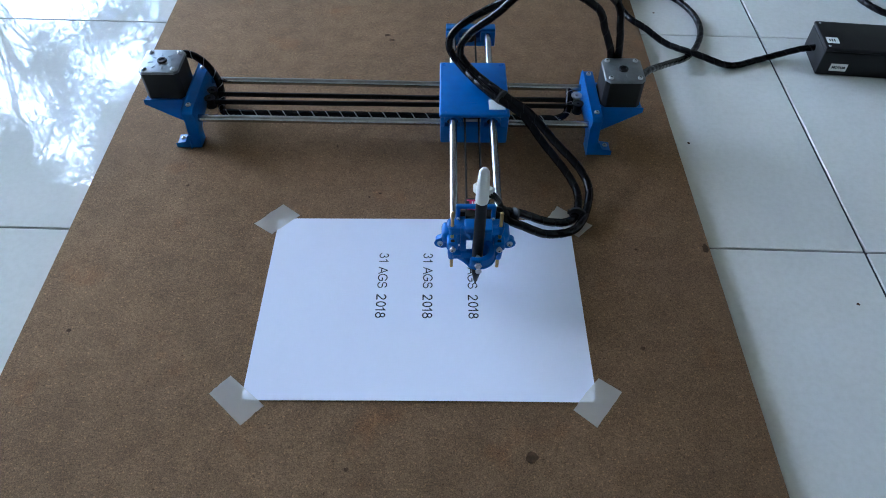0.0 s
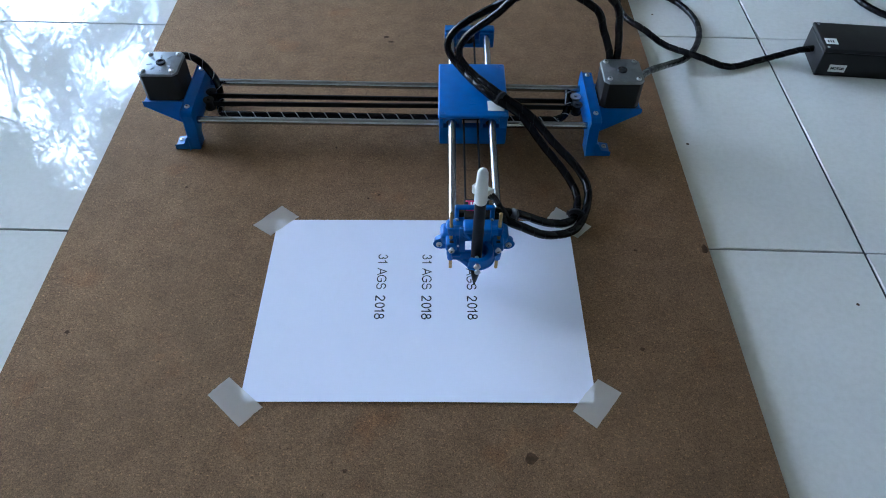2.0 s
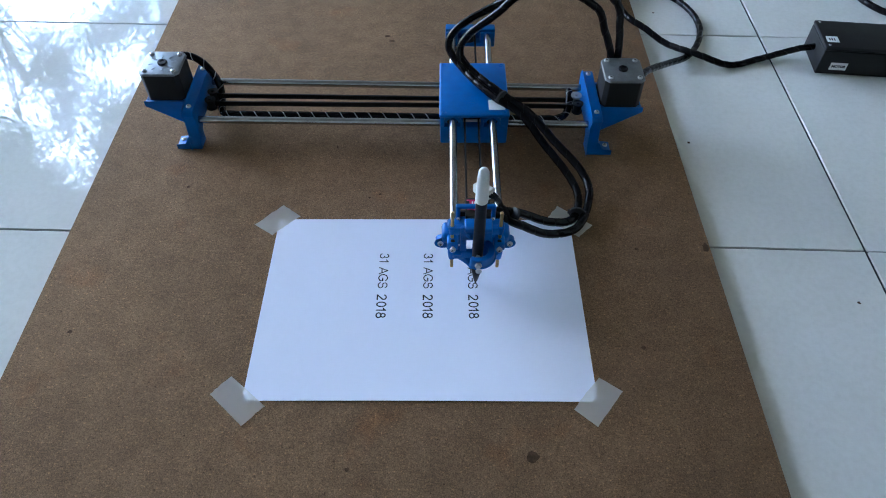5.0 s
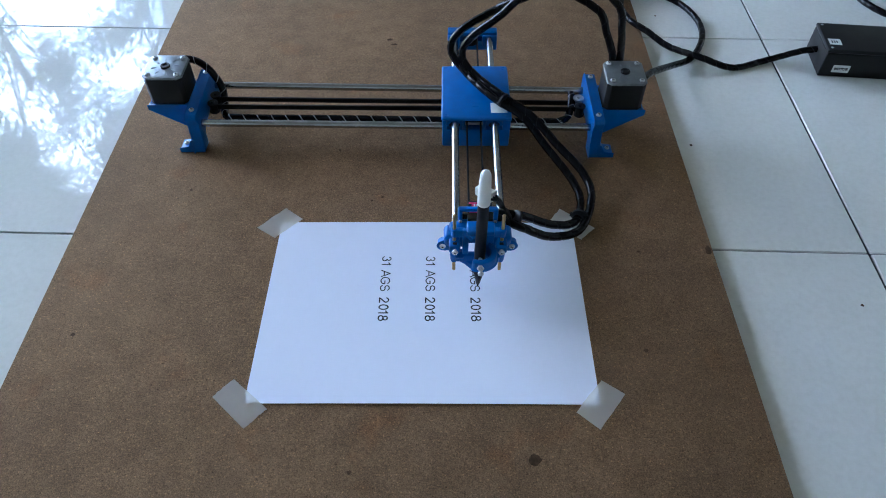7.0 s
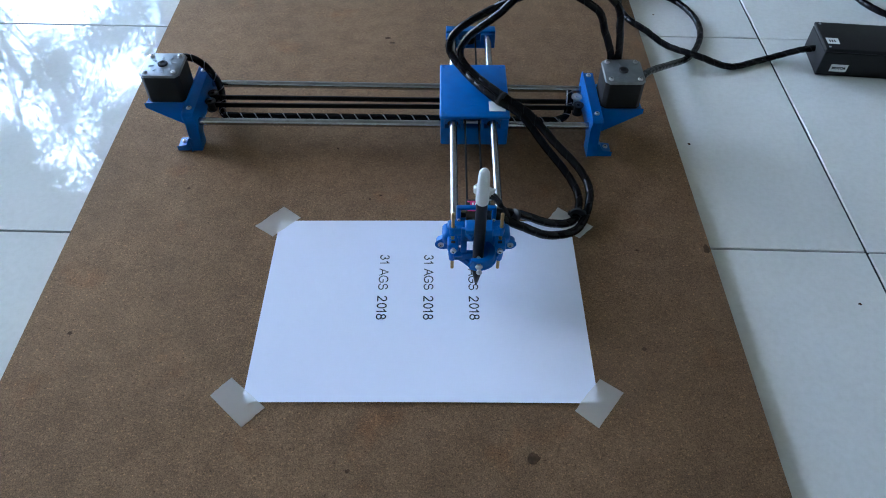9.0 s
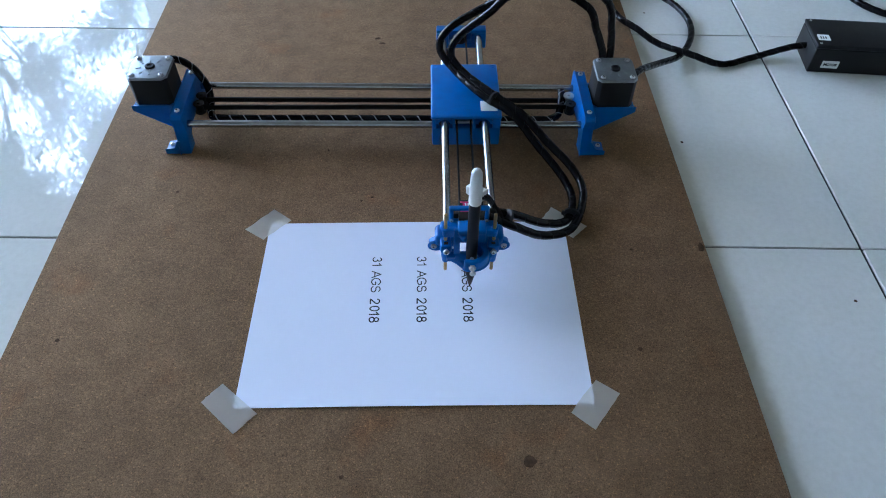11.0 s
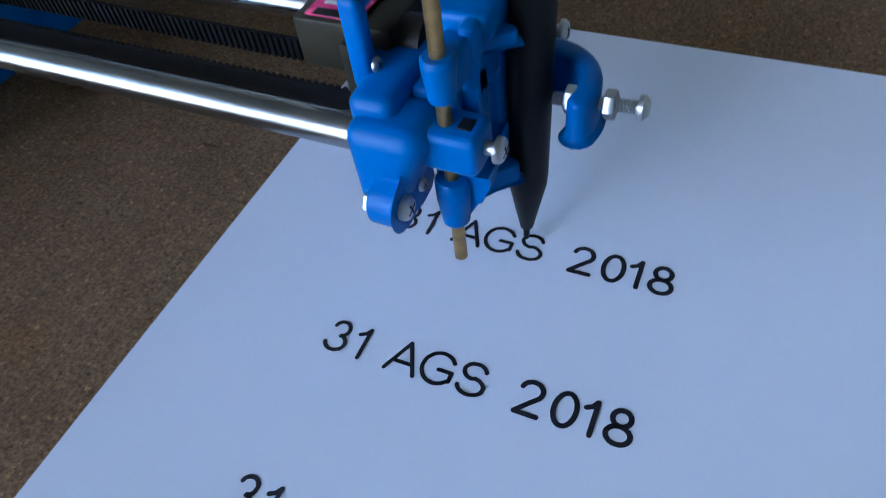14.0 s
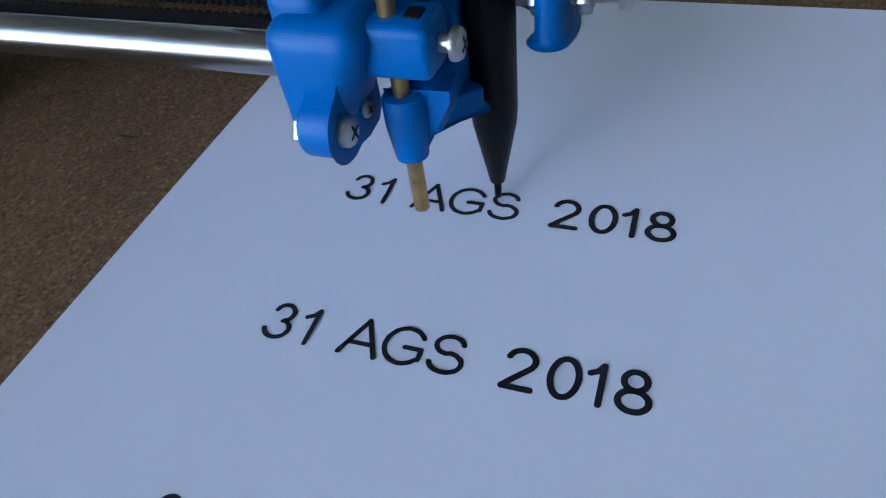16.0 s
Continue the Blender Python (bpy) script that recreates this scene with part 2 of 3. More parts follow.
def helix(bm, line, r, pitch, cover=0.86, seg=16):
    """A flat band wound round the line."""
    fr = frames_on(line)
    lens = [0.0]
    for a, b in zip(line, line[1:]):
        lens.append(lens[-1] + (b - a).length)
    total = lens[-1]
    arr = np.array(lens)

    def at(s, ang, rad):
        s = min(max(s, 0.0), total - 1e-6)
        i = min(int(np.searchsorted(arr, s, side="right")) - 1, len(fr) - 2)
        t = (s - lens[i]) / max(1e-9, lens[i + 1] - lens[i])
        p, u, v = (fr[i][k].lerp(fr[i + 1][k], t) for k in range(3))
        return p + rad * (math.cos(ang) * u + math.sin(ang) * v)
    n = int(total / pitch * seg)
    w = pitch * cover
    cut = (0.0, 0.12, 0.5, 0.88, 1.0)
    lift = (0.94, 1.0, 1.02, 1.0, 0.94)
    prev = None
    for k in range(n):
        s, ang = k * pitch / seg, 2 * math.pi * k / seg
        row = [bm.verts.new(at(s + w * c, ang, r * h)) for c, h in zip(cut, lift)]
        if prev:
            for i in range(4):
                bm.faces.new((prev[i], prev[i + 1], row[i + 1], row[i]))
        prev = row


def screw_mesh(radius, height, name):
    """A pan head whose cross recess is only painted as dark shade, its seat at z = 0."""
    bm = bmesh.new()
    lathe(bm, [(0, 0), (radius, 0), (radius, height * 0.45), (radius * 0.86, height * 0.8), (radius * 0.5, height), (0, height)], Matrix(), 18)
    me = mesh_of(bm, ZINC, name, 50)
    me.materials.append(DARK)
    bm = bmesh.new()
    bm.from_mesh(me)
    old = len(bm.faces)
    # Dark bars, slightly proud, paint the shade of a cross recess.
    for a in (0, 90):
        box(bm, -radius * 0.55, radius * 0.55, -radius * 0.11, radius * 0.11, height * 0.9, height * 1.02, 0, 1, pose(0, 0, 0, 0, 0, a + 20))
    bm.faces.ensure_lookup_table()
    for f in bm.faces[old:]:
        f.material_index = 1
    bm.to_mesh(me)
    bm.free()
    return me


SCREW = screw_mesh(0.0028, 0.0020, "screw")
SMALL_SCREW = screw_mesh(0.0016, 0.0012, "screw")

# ---- the porch: floor, ground, and walls and ceiling out of view ----
FLOOR_Z = -0.012
TX, TY, TS = 0.5965, 0.1770, 0.3860
ROW, COLUMN = Vector((0.9996, -0.0290, 0)), Vector((0.0125, 0.9999, 0))


def slab(name, x0, x1, y0, y1, z0, z1, material, label, category):
    bm = bmesh.new()
    box(bm, x0, x1, y0, y1, z0, z1, 0)
    return thing(name, bm, material, label, category, "", "structure")


floor = slab("floor", -3.6, 4.0, -3.2, 3.6, FLOOR_Z - 0.15, FLOOR_Z - 0.0022, GROUT, "dark-jointed floor of large pale glazed tiles", "floor")
slab("ground", -400, 400, -400, 400, FLOOR_Z - 0.6, FLOOR_Z - 0.16, SOIL, "bare earth yard outside the porch", "ground")
# Assumed ceiling, out of view; it keeps overhead sky light off the floor.
slab("ceiling", -3.5, 3.6, -2.8, 3.4, 3.1, 3.25, CEILING, "assumed porch ceiling out of view, shuts off overhead sky", "ceiling")
slab("wall_east", 3.36, 3.56, -2.8, 3.4, FLOOR_Z - 0.16, 3.1, WALL, "plain cream wall out of view, shapes the light", "wall")
# Added behind the camera, never in view, to close off the sky.
slab("added_wall_south", -3.5, 3.36, -2.8, -2.58, FLOOR_Z - 0.16, 3.1, WALL, "plain cream wall out of view, shapes the light", "wall")
# Added out of view to block sky light from the front left.
slab("added_wall_west", -3.56, -3.36, -2.8, 1.0, FLOOR_Z - 0.16, 3.1, WALL, "plain cream wall out of view, shapes the light", "wall")
slab("wall_north", -1.45, 3.36, 3.33, 3.53, FLOOR_Z - 0.16, 3.1, WALL, "plain cream wall out of view, shapes the light beside the open side", "wall")

# ---- hardboard sheet ----
bm = bmesh.new()
box(bm, -0.2095, 0.4330, -0.42, 0.80, FLOOR_Z, 0.0, 0.0006)
board = thing("board", bm, BOARD, "brown hardboard sheet lying on the tiles", "board")


def blot(name, x, y, rx, ry, material, seed, height=0.0003, z=0.0002, on=None):
    """A small stain or crumb with an uneven outline."""
    rnd = random.Random(seed)
    bm = bmesh.new()
    k = 14
    ring = [bm.verts.new((x + rx * math.cos(a) * rnd.uniform(0.65, 1.2), y + ry * math.sin(a) * rnd.uniform(0.65, 1.2), z)) for a in (2 * math.pi * i / k for i in range(k))]
    top = bm.verts.new((x, y, z + height))
    for i in range(k):
        bm.faces.new((ring[i], ring[(i + 1) % k], top))
    return part(name, bm, material, on or board, "")


STAIN = surface("dark stain", (0.088, 0.052, 0.029), 0.9, vary=0.4, coarse=150, fine=900, spec=0.05)
for i, (x, y, rx, ry) in enumerate([(0.239, -0.048, 0.005, 0.005), (0.093, -0.059, 0.002, 0.002), (-0.167, 0.068, 0.0022, 0.0022),
                                    (0.093, 0.541, 0.004, 0.003), (0.099, 0.530, 0.005, 0.002), (0.345, 0.053, 0.0022, 0.0022),
                                    (-0.105, 0.253, 0.0018, 0.0018), (0.4285, 0.170, 0.0035, 0.007), (0.048, 0.318, 0.0015, 0.0015),
                                    (0.090, 0.238, 0.0015, 0.0015), (0.204, 0.2345, 0.0006, 0.0038),
                                    (0.101, 0.243, 0.0016, 0.0016), (0.359, 0.168, 0.0020, 0.0014)]):
    blot("stain", x, y, rx, ry, STAIN, i)
for i, (x, y) in enumerate([(0.564, 0.112), (0.454, 0.342), (0.467, 0.622)]):
    blot("speck", x, y, 0.0018, 0.0018, STAIN, 40 + i, 0.0003, FLOOR_Z + 0.0002, floor)

# ---- paper, writing and tape ----
PW, PD, PZ = 0.297, 0.206, 0.0005
bm = bmesh.new()
NX, NY = 30, 20


def paper_z(x, y):
    """The sheet lifts a little between its taped corners."""
    return PZ + 0.0012 * math.sin(math.pi * x / PW) * max(0, 1 - y / 0.05) ** 2 + 0.0008 * math.sin(math.pi * x / PW) * max(0, 1 - (PD - y) / 0.03) ** 2


sheets = []
for lift in (0.0, -0.0003):
    grid = [[bm.verts.new((PW * i / NX, PD * j / NY, paper_z(PW * i / NX, PD * j / NY) + lift)) for j in range(NY + 1)] for i in range(NX + 1)]
    for i in range(NX):
        for j in range(NY):
            bm.faces.new((grid[i][j], grid[i + 1][j], grid[i + 1][j + 1], grid[i][j + 1]))
    sheets.append([grid[i][0] for i in range(NX)] + [grid[NX][j] for j in range(NY)] + [grid[i][NY] for i in range(NX, 0, -1)] + [grid[0][j] for j in range(NY, 0, -1)])
for i in range(len(sheets[0])):
    k = (i + 1) % len(sheets[0])
    bm.faces.new((sheets[0][i], sheets[0][k], sheets[1][k], sheets[1][i]))
paper = thing("paper", bm, PAPER, "white paper sheet taped to the board, three lines of writing", "paper")


def arc(cx, cy, rx, ry, a0, a1, k=16):
    return [(cx + rx * math.cos(radians(a0 + (a1 - a0) * i / k)), cy + ry * math.sin(radians(a0 + (a1 - a0) * i / k))) for i in range(k + 1)]


def glyph(c):
    """Pen strokes of one character, one unit high, and its advance."""
    if c == "3":
        return [arc(0.34, 0.75, 0.22, 0.25, 165, -75) + arc(0.34, 0.27, 0.28, 0.27, 75, -165)], 0.728
    if c == "1":
        return [[(0.16, 0.76), (0.30, 0.84), (0.40, 1.0), (0.40, 0.0)]], 0.728
    if c == "A":
        return [[(0.02, 0.0), (0.455, 1.0), (0.89, 0.0)], [(0.17, 0.32), (0.74, 0.32)]], 0.93
    if c == "G":
        return [arc(0.54, 0.5, 0.46, 0.5, 35, 318, 26) + [(0.94, 0.18), (0.94, 0.46), (0.56, 0.46)]], 1.086
    if c == "S":
        return [arc(0.45, 0.75, 0.31, 0.25, 15, 262, 18) + arc(0.46, 0.27, 0.36, 0.27, 82, -168, 18)], 0.93
    if c == "2":
        return [arc(0.37, 0.72, 0.27, 0.28, 165, -38, 16) + [(0.33, 0.27), (0.10, 0.0), (0.66, 0.0)]], 0.728
    if c == "0":
        return [arc(0.385, 0.5, 0.27, 0.5, 95, 455, 28)], 0.728
    if c == "8":
        return [arc(0.385, 0.76, 0.22, 0.24, -90, 270, 20), arc(0.385, 0.26, 0.285, 0.26, 90, 450, 22)], 0.728
    return [], 0.56


def stroke(bm, pts, half, z):
    """A flat pen stroke with round ends and joints."""
    k = 10
    for i, (a, b) in enumerate(zip(pts, pts[1:])):
        a, b = Vector(a), Vector(b)
        d = b - a
        if d.length < 1e-6:
            continue
        d.normalize()
        n = math.atan2(d.y, d.x)
        zz = z + 0.00003 * (i % 3)
        ring = [(a.x + half * math.cos(n + t), a.y + half * math.sin(n + t)) for t in (math.pi / 2 + math.pi * j / k for j in range(k + 1))]
        ring += [(b.x + half * math.cos(n + t), b.y + half * math.sin(n + t)) for t in (-math.pi / 2 + math.pi * j / k for j in range(k + 1))]
        bm.faces.new([bm.verts.new((x, y, zz)) for x, y in ring])


def writing(text, x, y, height, half, turn, parent):
    """Lines read towards the sheet's front; the letters' tops point to its right."""
    run = 0.0
    for i, c in enumerate(text):
        strokes, adv = glyph(c)
        wide = 0.945 if c in "AGS" else 1.01
        nudge = {8: 0.14, 9: 0.10}.get(i, 0.0)
        if c == " ":
            adv = adv * 1.08 + (0.09 if i > 3 else -0.16)
            wide = 1.0
        if strokes:
            bm = bmesh.new()
            for s in strokes:
                pts = []
                for u, v in s:
                    u = (u * wide + run + nudge) * height
                    v *= height * 0.895
                    pts.append((x + v + u * turn, y - u))
                stroke(bm, pts, half * (1.08 if i > 6 else 0.9), PZ + 0.00012)
            part("letter", bm, INK, parent, "black pen stroke letter " + c)
        run += adv * wide


for x0 in (0.1061, 0.1491, 0.1915):
    writing("31 AGS 2018", x0, 0.1607, 0.00925, 0.00058, 0.004, paper)


def tape(a, b, c, d, seed):
    """A torn strip of tape given by its corners on the board."""
    rnd = random.Random(seed)
    bm = bmesh.new()
    k = 8
    rows = []
    for i in range(k + 1):
        t = i / k
        p = Vector(a).lerp(Vector(b), t)
        q = Vector(d).lerp(Vector(c), t)
        row = []
        for j in range(7):
            w = p.lerp(q, j / 6)
            if j in (0, 6):
                w += (p - q).normalized() * rnd.uniform(-0.0005, 0.0005)
            inside = -0.001 < w.x < PW + 0.001 and -0.001 < w.y < PD + 0.001
            row.append(bm.verts.new((w.x, w.y, (PZ + 0.0006) if inside else 0.0007 + rnd.uniform(0, 0.0002))))
        rows.append(row)
    for p, q in zip(rows, rows[1:]):
        for j in range(6):
            bm.faces.new((p[j], p[j + 1], q[j + 1], q[j]))
    return thing("tape", bm, TAPE, "frosted translucent tape strip holding a paper corner", "tape", "tape strips on the paper corners")


tape((-0.028, 0.006), (-0.013, 0.023), (0.020, -0.005), (0.004, -0.023), 1)
tape((-0.024, 0.198), (0.001, 0.226), (0.021, 0.210), (-0.004, 0.184), 2)
tape((0.273, 0.207), (0.287, 0.226), (0.320, 0.199), (0.304, 0.183), 3)
tape((0.276, -0.007), (0.301, 0.023), (0.319, 0.010), (0.294, -0.023), 4)

# ---- pen plotter ----
plotter = empty("pen_plotter", (0.11, 0.36, 0.0), "blue printed pen plotter with steel rods on the hardboard", "plotter")
RZ = 0.030


def bracket(s, xin, y0):
    """End bracket: side plate on two feet, with a motor shelf and its gussets. s: 1 towards the right, -1 towards the left."""
    bm = bmesh.new()

    def xs(a, b):
        return (xin + s * a, xin + s * b) if s > 0 else (xin + s * b, xin + s * a)
    side = [(0.000, 0.000), (0.018, 0.000), (0.019, 0.014), (0.026, 0.020), (0.066, 0.020), (0.074, 0.014), (0.075, 0.0), (0.093, 0.0),
            (0.093, 0.043), (0.089, 0.049), (0.006, 0.049), (0.002, 0.045), (0.006, 0.034), (0.004, 0.018)]
    prism(bm, [(y0 + u, v) for u, v in side], "x", *xs(0, 0.012), 0.0015)
    for a, b in ((0.001, 0.017), (0.076, 0.092)):
        foot = [(xin + s * 0.010, 0), (xin + s * 0.027, 0), (xin + s * 0.027, 0.0055), (xin + s * 0.0165, 0.007), (xin + s * 0.012, 0.016), (xin + s * 0.010, 0.016)]
        prism(bm, foot, "y", y0 + a, y0 + b, 0.0012)
    box(bm, *xs(0.011, 0.0585), y0 + 0.030, y0 + 0.074, 0.0385, 0.0440, 0.001)
    for a, b in ((0.028, 0.034), (0.070, 0.075)):
        prism(bm, [(xin + s * 0.010, 0.0440), (xin + s * 0.0590, 0.0440), (xin + s * 0.0590, 0.0390), (xin + s * 0.018, 0.014), (xin + s * 0.010, 0.010)], "y", y0 + a, y0 + b, 0.001)
    b = part("bracket", bm, BLUE, plotter, "blue printed end bracket")
    for u in (0.014, 0.083):
        placed("screw", SCREW, b, pose(xin + s * 0.006, y0 + u, 0.049))
    for u in (0.010, 0.084):
        placed("screw", SCREW, b, pose(xin + s * 0.0215, y0 + u, 0.0058))
    return b


def motor(cx, cy, z0):
    bm = bmesh.new()
    h, c = 0.0211, 0.0045
    ring = [(cx - h + c, cy - h), (cx + h - c, cy - h), (cx + h, cy - h + c), (cx + h, cy + h - c), (cx + h - c, cy + h), (cx - h + c, cy + h), (cx - h, cy + h - c), (cx - h, cy - h + c)]
    prism(bm, ring, "z", z0, z0 + 0.0315, 0.0005)
    body = part("stepper_motor", bm, MOTOR_BLACK, plotter, "black square stepper motor with a silver end plate")
    bm = bmesh.new()
    prism(bm, [(cx + (x - cx) * 1.005, cy + (y - cy) * 1.005) for x, y in ring], "z", z0 + 0.0315, z0 + 0.0340, 0.0006)
    for i in range(8):
        a = 2 * math.pi * i / 8 + 0.2
        box(bm, 0.0095, 0.0150, -0.0009, 0.0009, z0 + 0.0338, z0 + 0.0344, 0.0002, 1, Matrix.Translation((cx, cy, 0)) @ pose(0, 0, 0, 0, 0, math.degrees(a)))
    part("end_plate", bm, ALU, body, "silver cast end plate")
    bm = bmesh.new()
    lathe(bm, [(0.0052, 0), (0.0052, 0.0016), (0.0046, 0.0022), (0.0030, 0.0022), (0.0026, 0.0010), (0, 0.0010)], pose(cx, cy, z0 + 0.0338))
    part("shaft_boss", bm, MOTOR_BLACK, body, "dark steel shaft bush")
    for sx in (-1, 1):
        for sy in (-1, 1):
            placed("screw", SCREW, body, pose(cx + sx * 0.0155, cy + sy * 0.0155, z0 + 0.0339))
    return body


bracket(-1, -0.1030, 0.3130)
bracket(1, 0.3270, 0.3060)
motor(-0.1390, 0.3660, 0.0440)
motor(0.3620, 0.3575, 0.0440)


def drawn_rod(p, q, r=0.004):
    bm = bmesh.new()
    rod(bm, p, q, r)
    part("rod", bm, STEEL, plotter, "polished steel guide rod")


drawn_rod((-0.110, 0.3290, RZ), (0.335, 0.3228, RZ))
drawn_rod((-0.110, 0.3985, RZ), (0.335, 0.3890, RZ))
YZ, YL, YR = 0.0480, 0.1772, 0.2195
drawn_rod((YL, 0.147, YZ), (YL + 0.001, 0.478, YZ))
drawn_rod((YR, 0.147, YZ), (YR + 0.001, 0.478, YZ))


def belt(p, q, side, name="belt"):
    """A toothed belt on edge; the teeth point to side (-1 or 1 across its run)."""
    p, q = Vector(p), Vector(q)
    d = (q - p).normalized()
    n = Vector((-d.y, d.x, 0)) * side
    L = (q - p).length
    bm = bmesh.new()
    m = Matrix(((d.x, n.x, 0, p.x), (d.y, n.y, 0, p.y), (0, 0, 1, p.z), (0, 0, 0, 1)))
    box(bm, 0, L, -0.0005, 0.0005, -0.003, 0.003, 0, 1, m)
    k = int(L / 0.002)
    for i in range(k):
        box(bm, i * 0.002 + 0.0003, i * 0.002 + 0.0013, 0.0004, 0.0013, -0.003, 0.003, 0, 1, m)
    part(name, bm, RUBBER, plotter, "black toothed drive belt")


belt((-0.094, 0.3722, RZ), (0.320, 0.3660, RZ), -1)
belt((-0.094, 0.3575, RZ), (0.320, 0.3545, RZ), 1)
belt((0.1895, 0.148, 0.0450), (0.1905, 0.472, 0.0450), -1)
belt((0.2050, 0.148, 0.0450), (0.2060, 0.472, 0.0450), 1)

# pulleys beside the brackets
for x, y in ((-0.096, 0.3650), (0.3190, 0.3603)):
    for dy in (-0.0075, 0.0075):
        bm = bmesh.new()
        lathe(bm, [(0, -0.006), (0.0060, -0.006), (0.0060, -0.0048), (0.0045, -0.0045), (0.0045, 0.0045), (0.0060, 0.0048), (0.0060, 0.006), (0.0022, 0.0062), (0.0022, 0.008), (0, 0.008)], pose(x, y + dy, RZ))
        part("pulley", bm, ZINC if x > 0 and dy > 0 else DARK, plotter, "small belt pulley")

# carriage
CX0, CX1, CY0, CY1, CZ = 0.1630, 0.2380, 0.3055, 0.4005, 0.0560
bm = bmesh.new()
box(bm, CX0, CX1, CY0, CY1, CZ - 0.0045, CZ, 0.0018, 3)
carriage = part("carriage_plate", bm, BLUE, plotter, "flat blue carriage top plate")
for x in (CX0 + 0.005, CX1 - 0.005):
    for y in (CY0 + 0.005, CY1 - 0.005):
        bm = bmesh.new()
        lathe(bm, [(0.0026, 0), (0.0026, 0.0006), (0.0016, 0.0006), (0.0012, 0.0001), (0, 0.0001)], pose(x, y, CZ - 0.0002), 16)
        part("screw", bm, BLUE, carriage)
for y0, y1 in ((CY0 + 0.001, CY0 + 0.019), (CY1 - 0.022, CY1 - 0.001)):
    bm = bmesh.new()
    box(bm, CX0 + 0.001, CX1 - 0.001, y0, y1, 0.016, 0.0395, 0.002)
    block = part("carriage_block", bm, BLUE, plotter, "blue carriage block that rides the rods")
    for x0, x1 in ((CX0 + 0.001, 0.1685), (0.1855, 0.1885), (0.2075, 0.2110), (0.2285, CX1 - 0.001)):
        bm = bmesh.new()
        box(bm, x0, x1, y0, y1, 0.039, CZ - 0.0046, 0.0008)
        part("rib", bm, BLUE, block)
    for cx in (YL, YR):
        bm = bmesh.new()
        k = 12
        ring = [(cx + 0.0095 * math.cos(math.pi * i / k), 0.0465 + 0.0068 * math.sin(math.pi * i / k)) for i in range(k + 1)]
        ring += [(cx - 0.0062 * math.cos(math.pi * i / k), 0.0455 + 0.0058 * math.sin(math.pi * i / k)) for i in range(k + 1)]
        prism(bm, ring, "y", y0 - 0.0008, y1, 0)
        part("rod_arch", bm, BLUE, block)
bm = bmesh.new()
box(bm, CX0 + 0.004, CX1 - 0.004, CY0 + 0.02, CY1 - 0.02, 0.012, 0.018, 0.001)
part("carriage_base", bm, BLUE, plotter, "blue plate under the carriage")
# Solid dark block stands for the shade inside the belt recess.
bm = bmesh.new()
box(bm, 0.1887, 0.2073, CY0 + 0.010, CY0 + 0.026, 0.0396, 0.0510, 0.0005)
part("belt_recess_shade", bm, DARK, plotter, "solid dark block for the shade in the belt recess")
bm = bmesh.new()
rod(bm, (0.1885, CY0 + 0.006, 0.0440), (0.2075, CY0 + 0.006, 0.0440), 0.0015)
part("roller", bm, ZINC, plotter, "thin steel roller")
for cx in (YL, YR):
    bm = bmesh.new()
    lathe(bm, [(0.0041, 0), (0.0066, 0), (0.0066, 0.02), (0.0041, 0.02)], along((cx, CY0 + 0.003, YZ - 0.001), (cx, CY0 + 0.03, YZ - 0.001)))
    part("bearing", bm, DARK, plotter, "black linear bearing")
bm = bmesh.new()
box(bm, 0.2160, 0.2335, 0.3145, 0.3310, CZ + 0.0001, CZ + 0.0006, 0.0001)
part("sticker", bm, WHITE, carriage, "blank white sticker")
bm = bmesh.new()
box(bm, 0.196, 0.204, 0.3250, 0.3262, CZ - 0.0003, CZ + 0.0004, 0.0001)
part("mark", bm, BLUE, carriage, "thin raised ridge")

# rear block on the arm
bm = bmesh.new()
box(bm, 0.1700, 0.2300, 0.4760, 0.4815, 0.0335, 0.0560, 0.0015)
box(bm, 0.1700, 0.2300, 0.4660, 0.4815, 0.0335, 0.0395, 0.0015)
for a, b in ((0.1700, 0.1850), (0.2120, 0.2300)):
    box(bm, a, b, 0.4660, 0.4810, 0.0335, 0.0530, 0.002)
box(bm, 0.1700, 0.2300, 0.4690, 0.4815, 0.0505, 0.0560, 0.0015)
rear = part("rear_block", bm, BLUE, plotter, "blue printed rear end block of the arm")
bm = bmesh.new()
lathe(bm, [(0, 0), (0.007, 0), (0.007, 0.008), (0, 0.008)], pose(0.1985, 0.4710, 0.0405))
part("idler", bm, DARK, rear, "black belt idler")

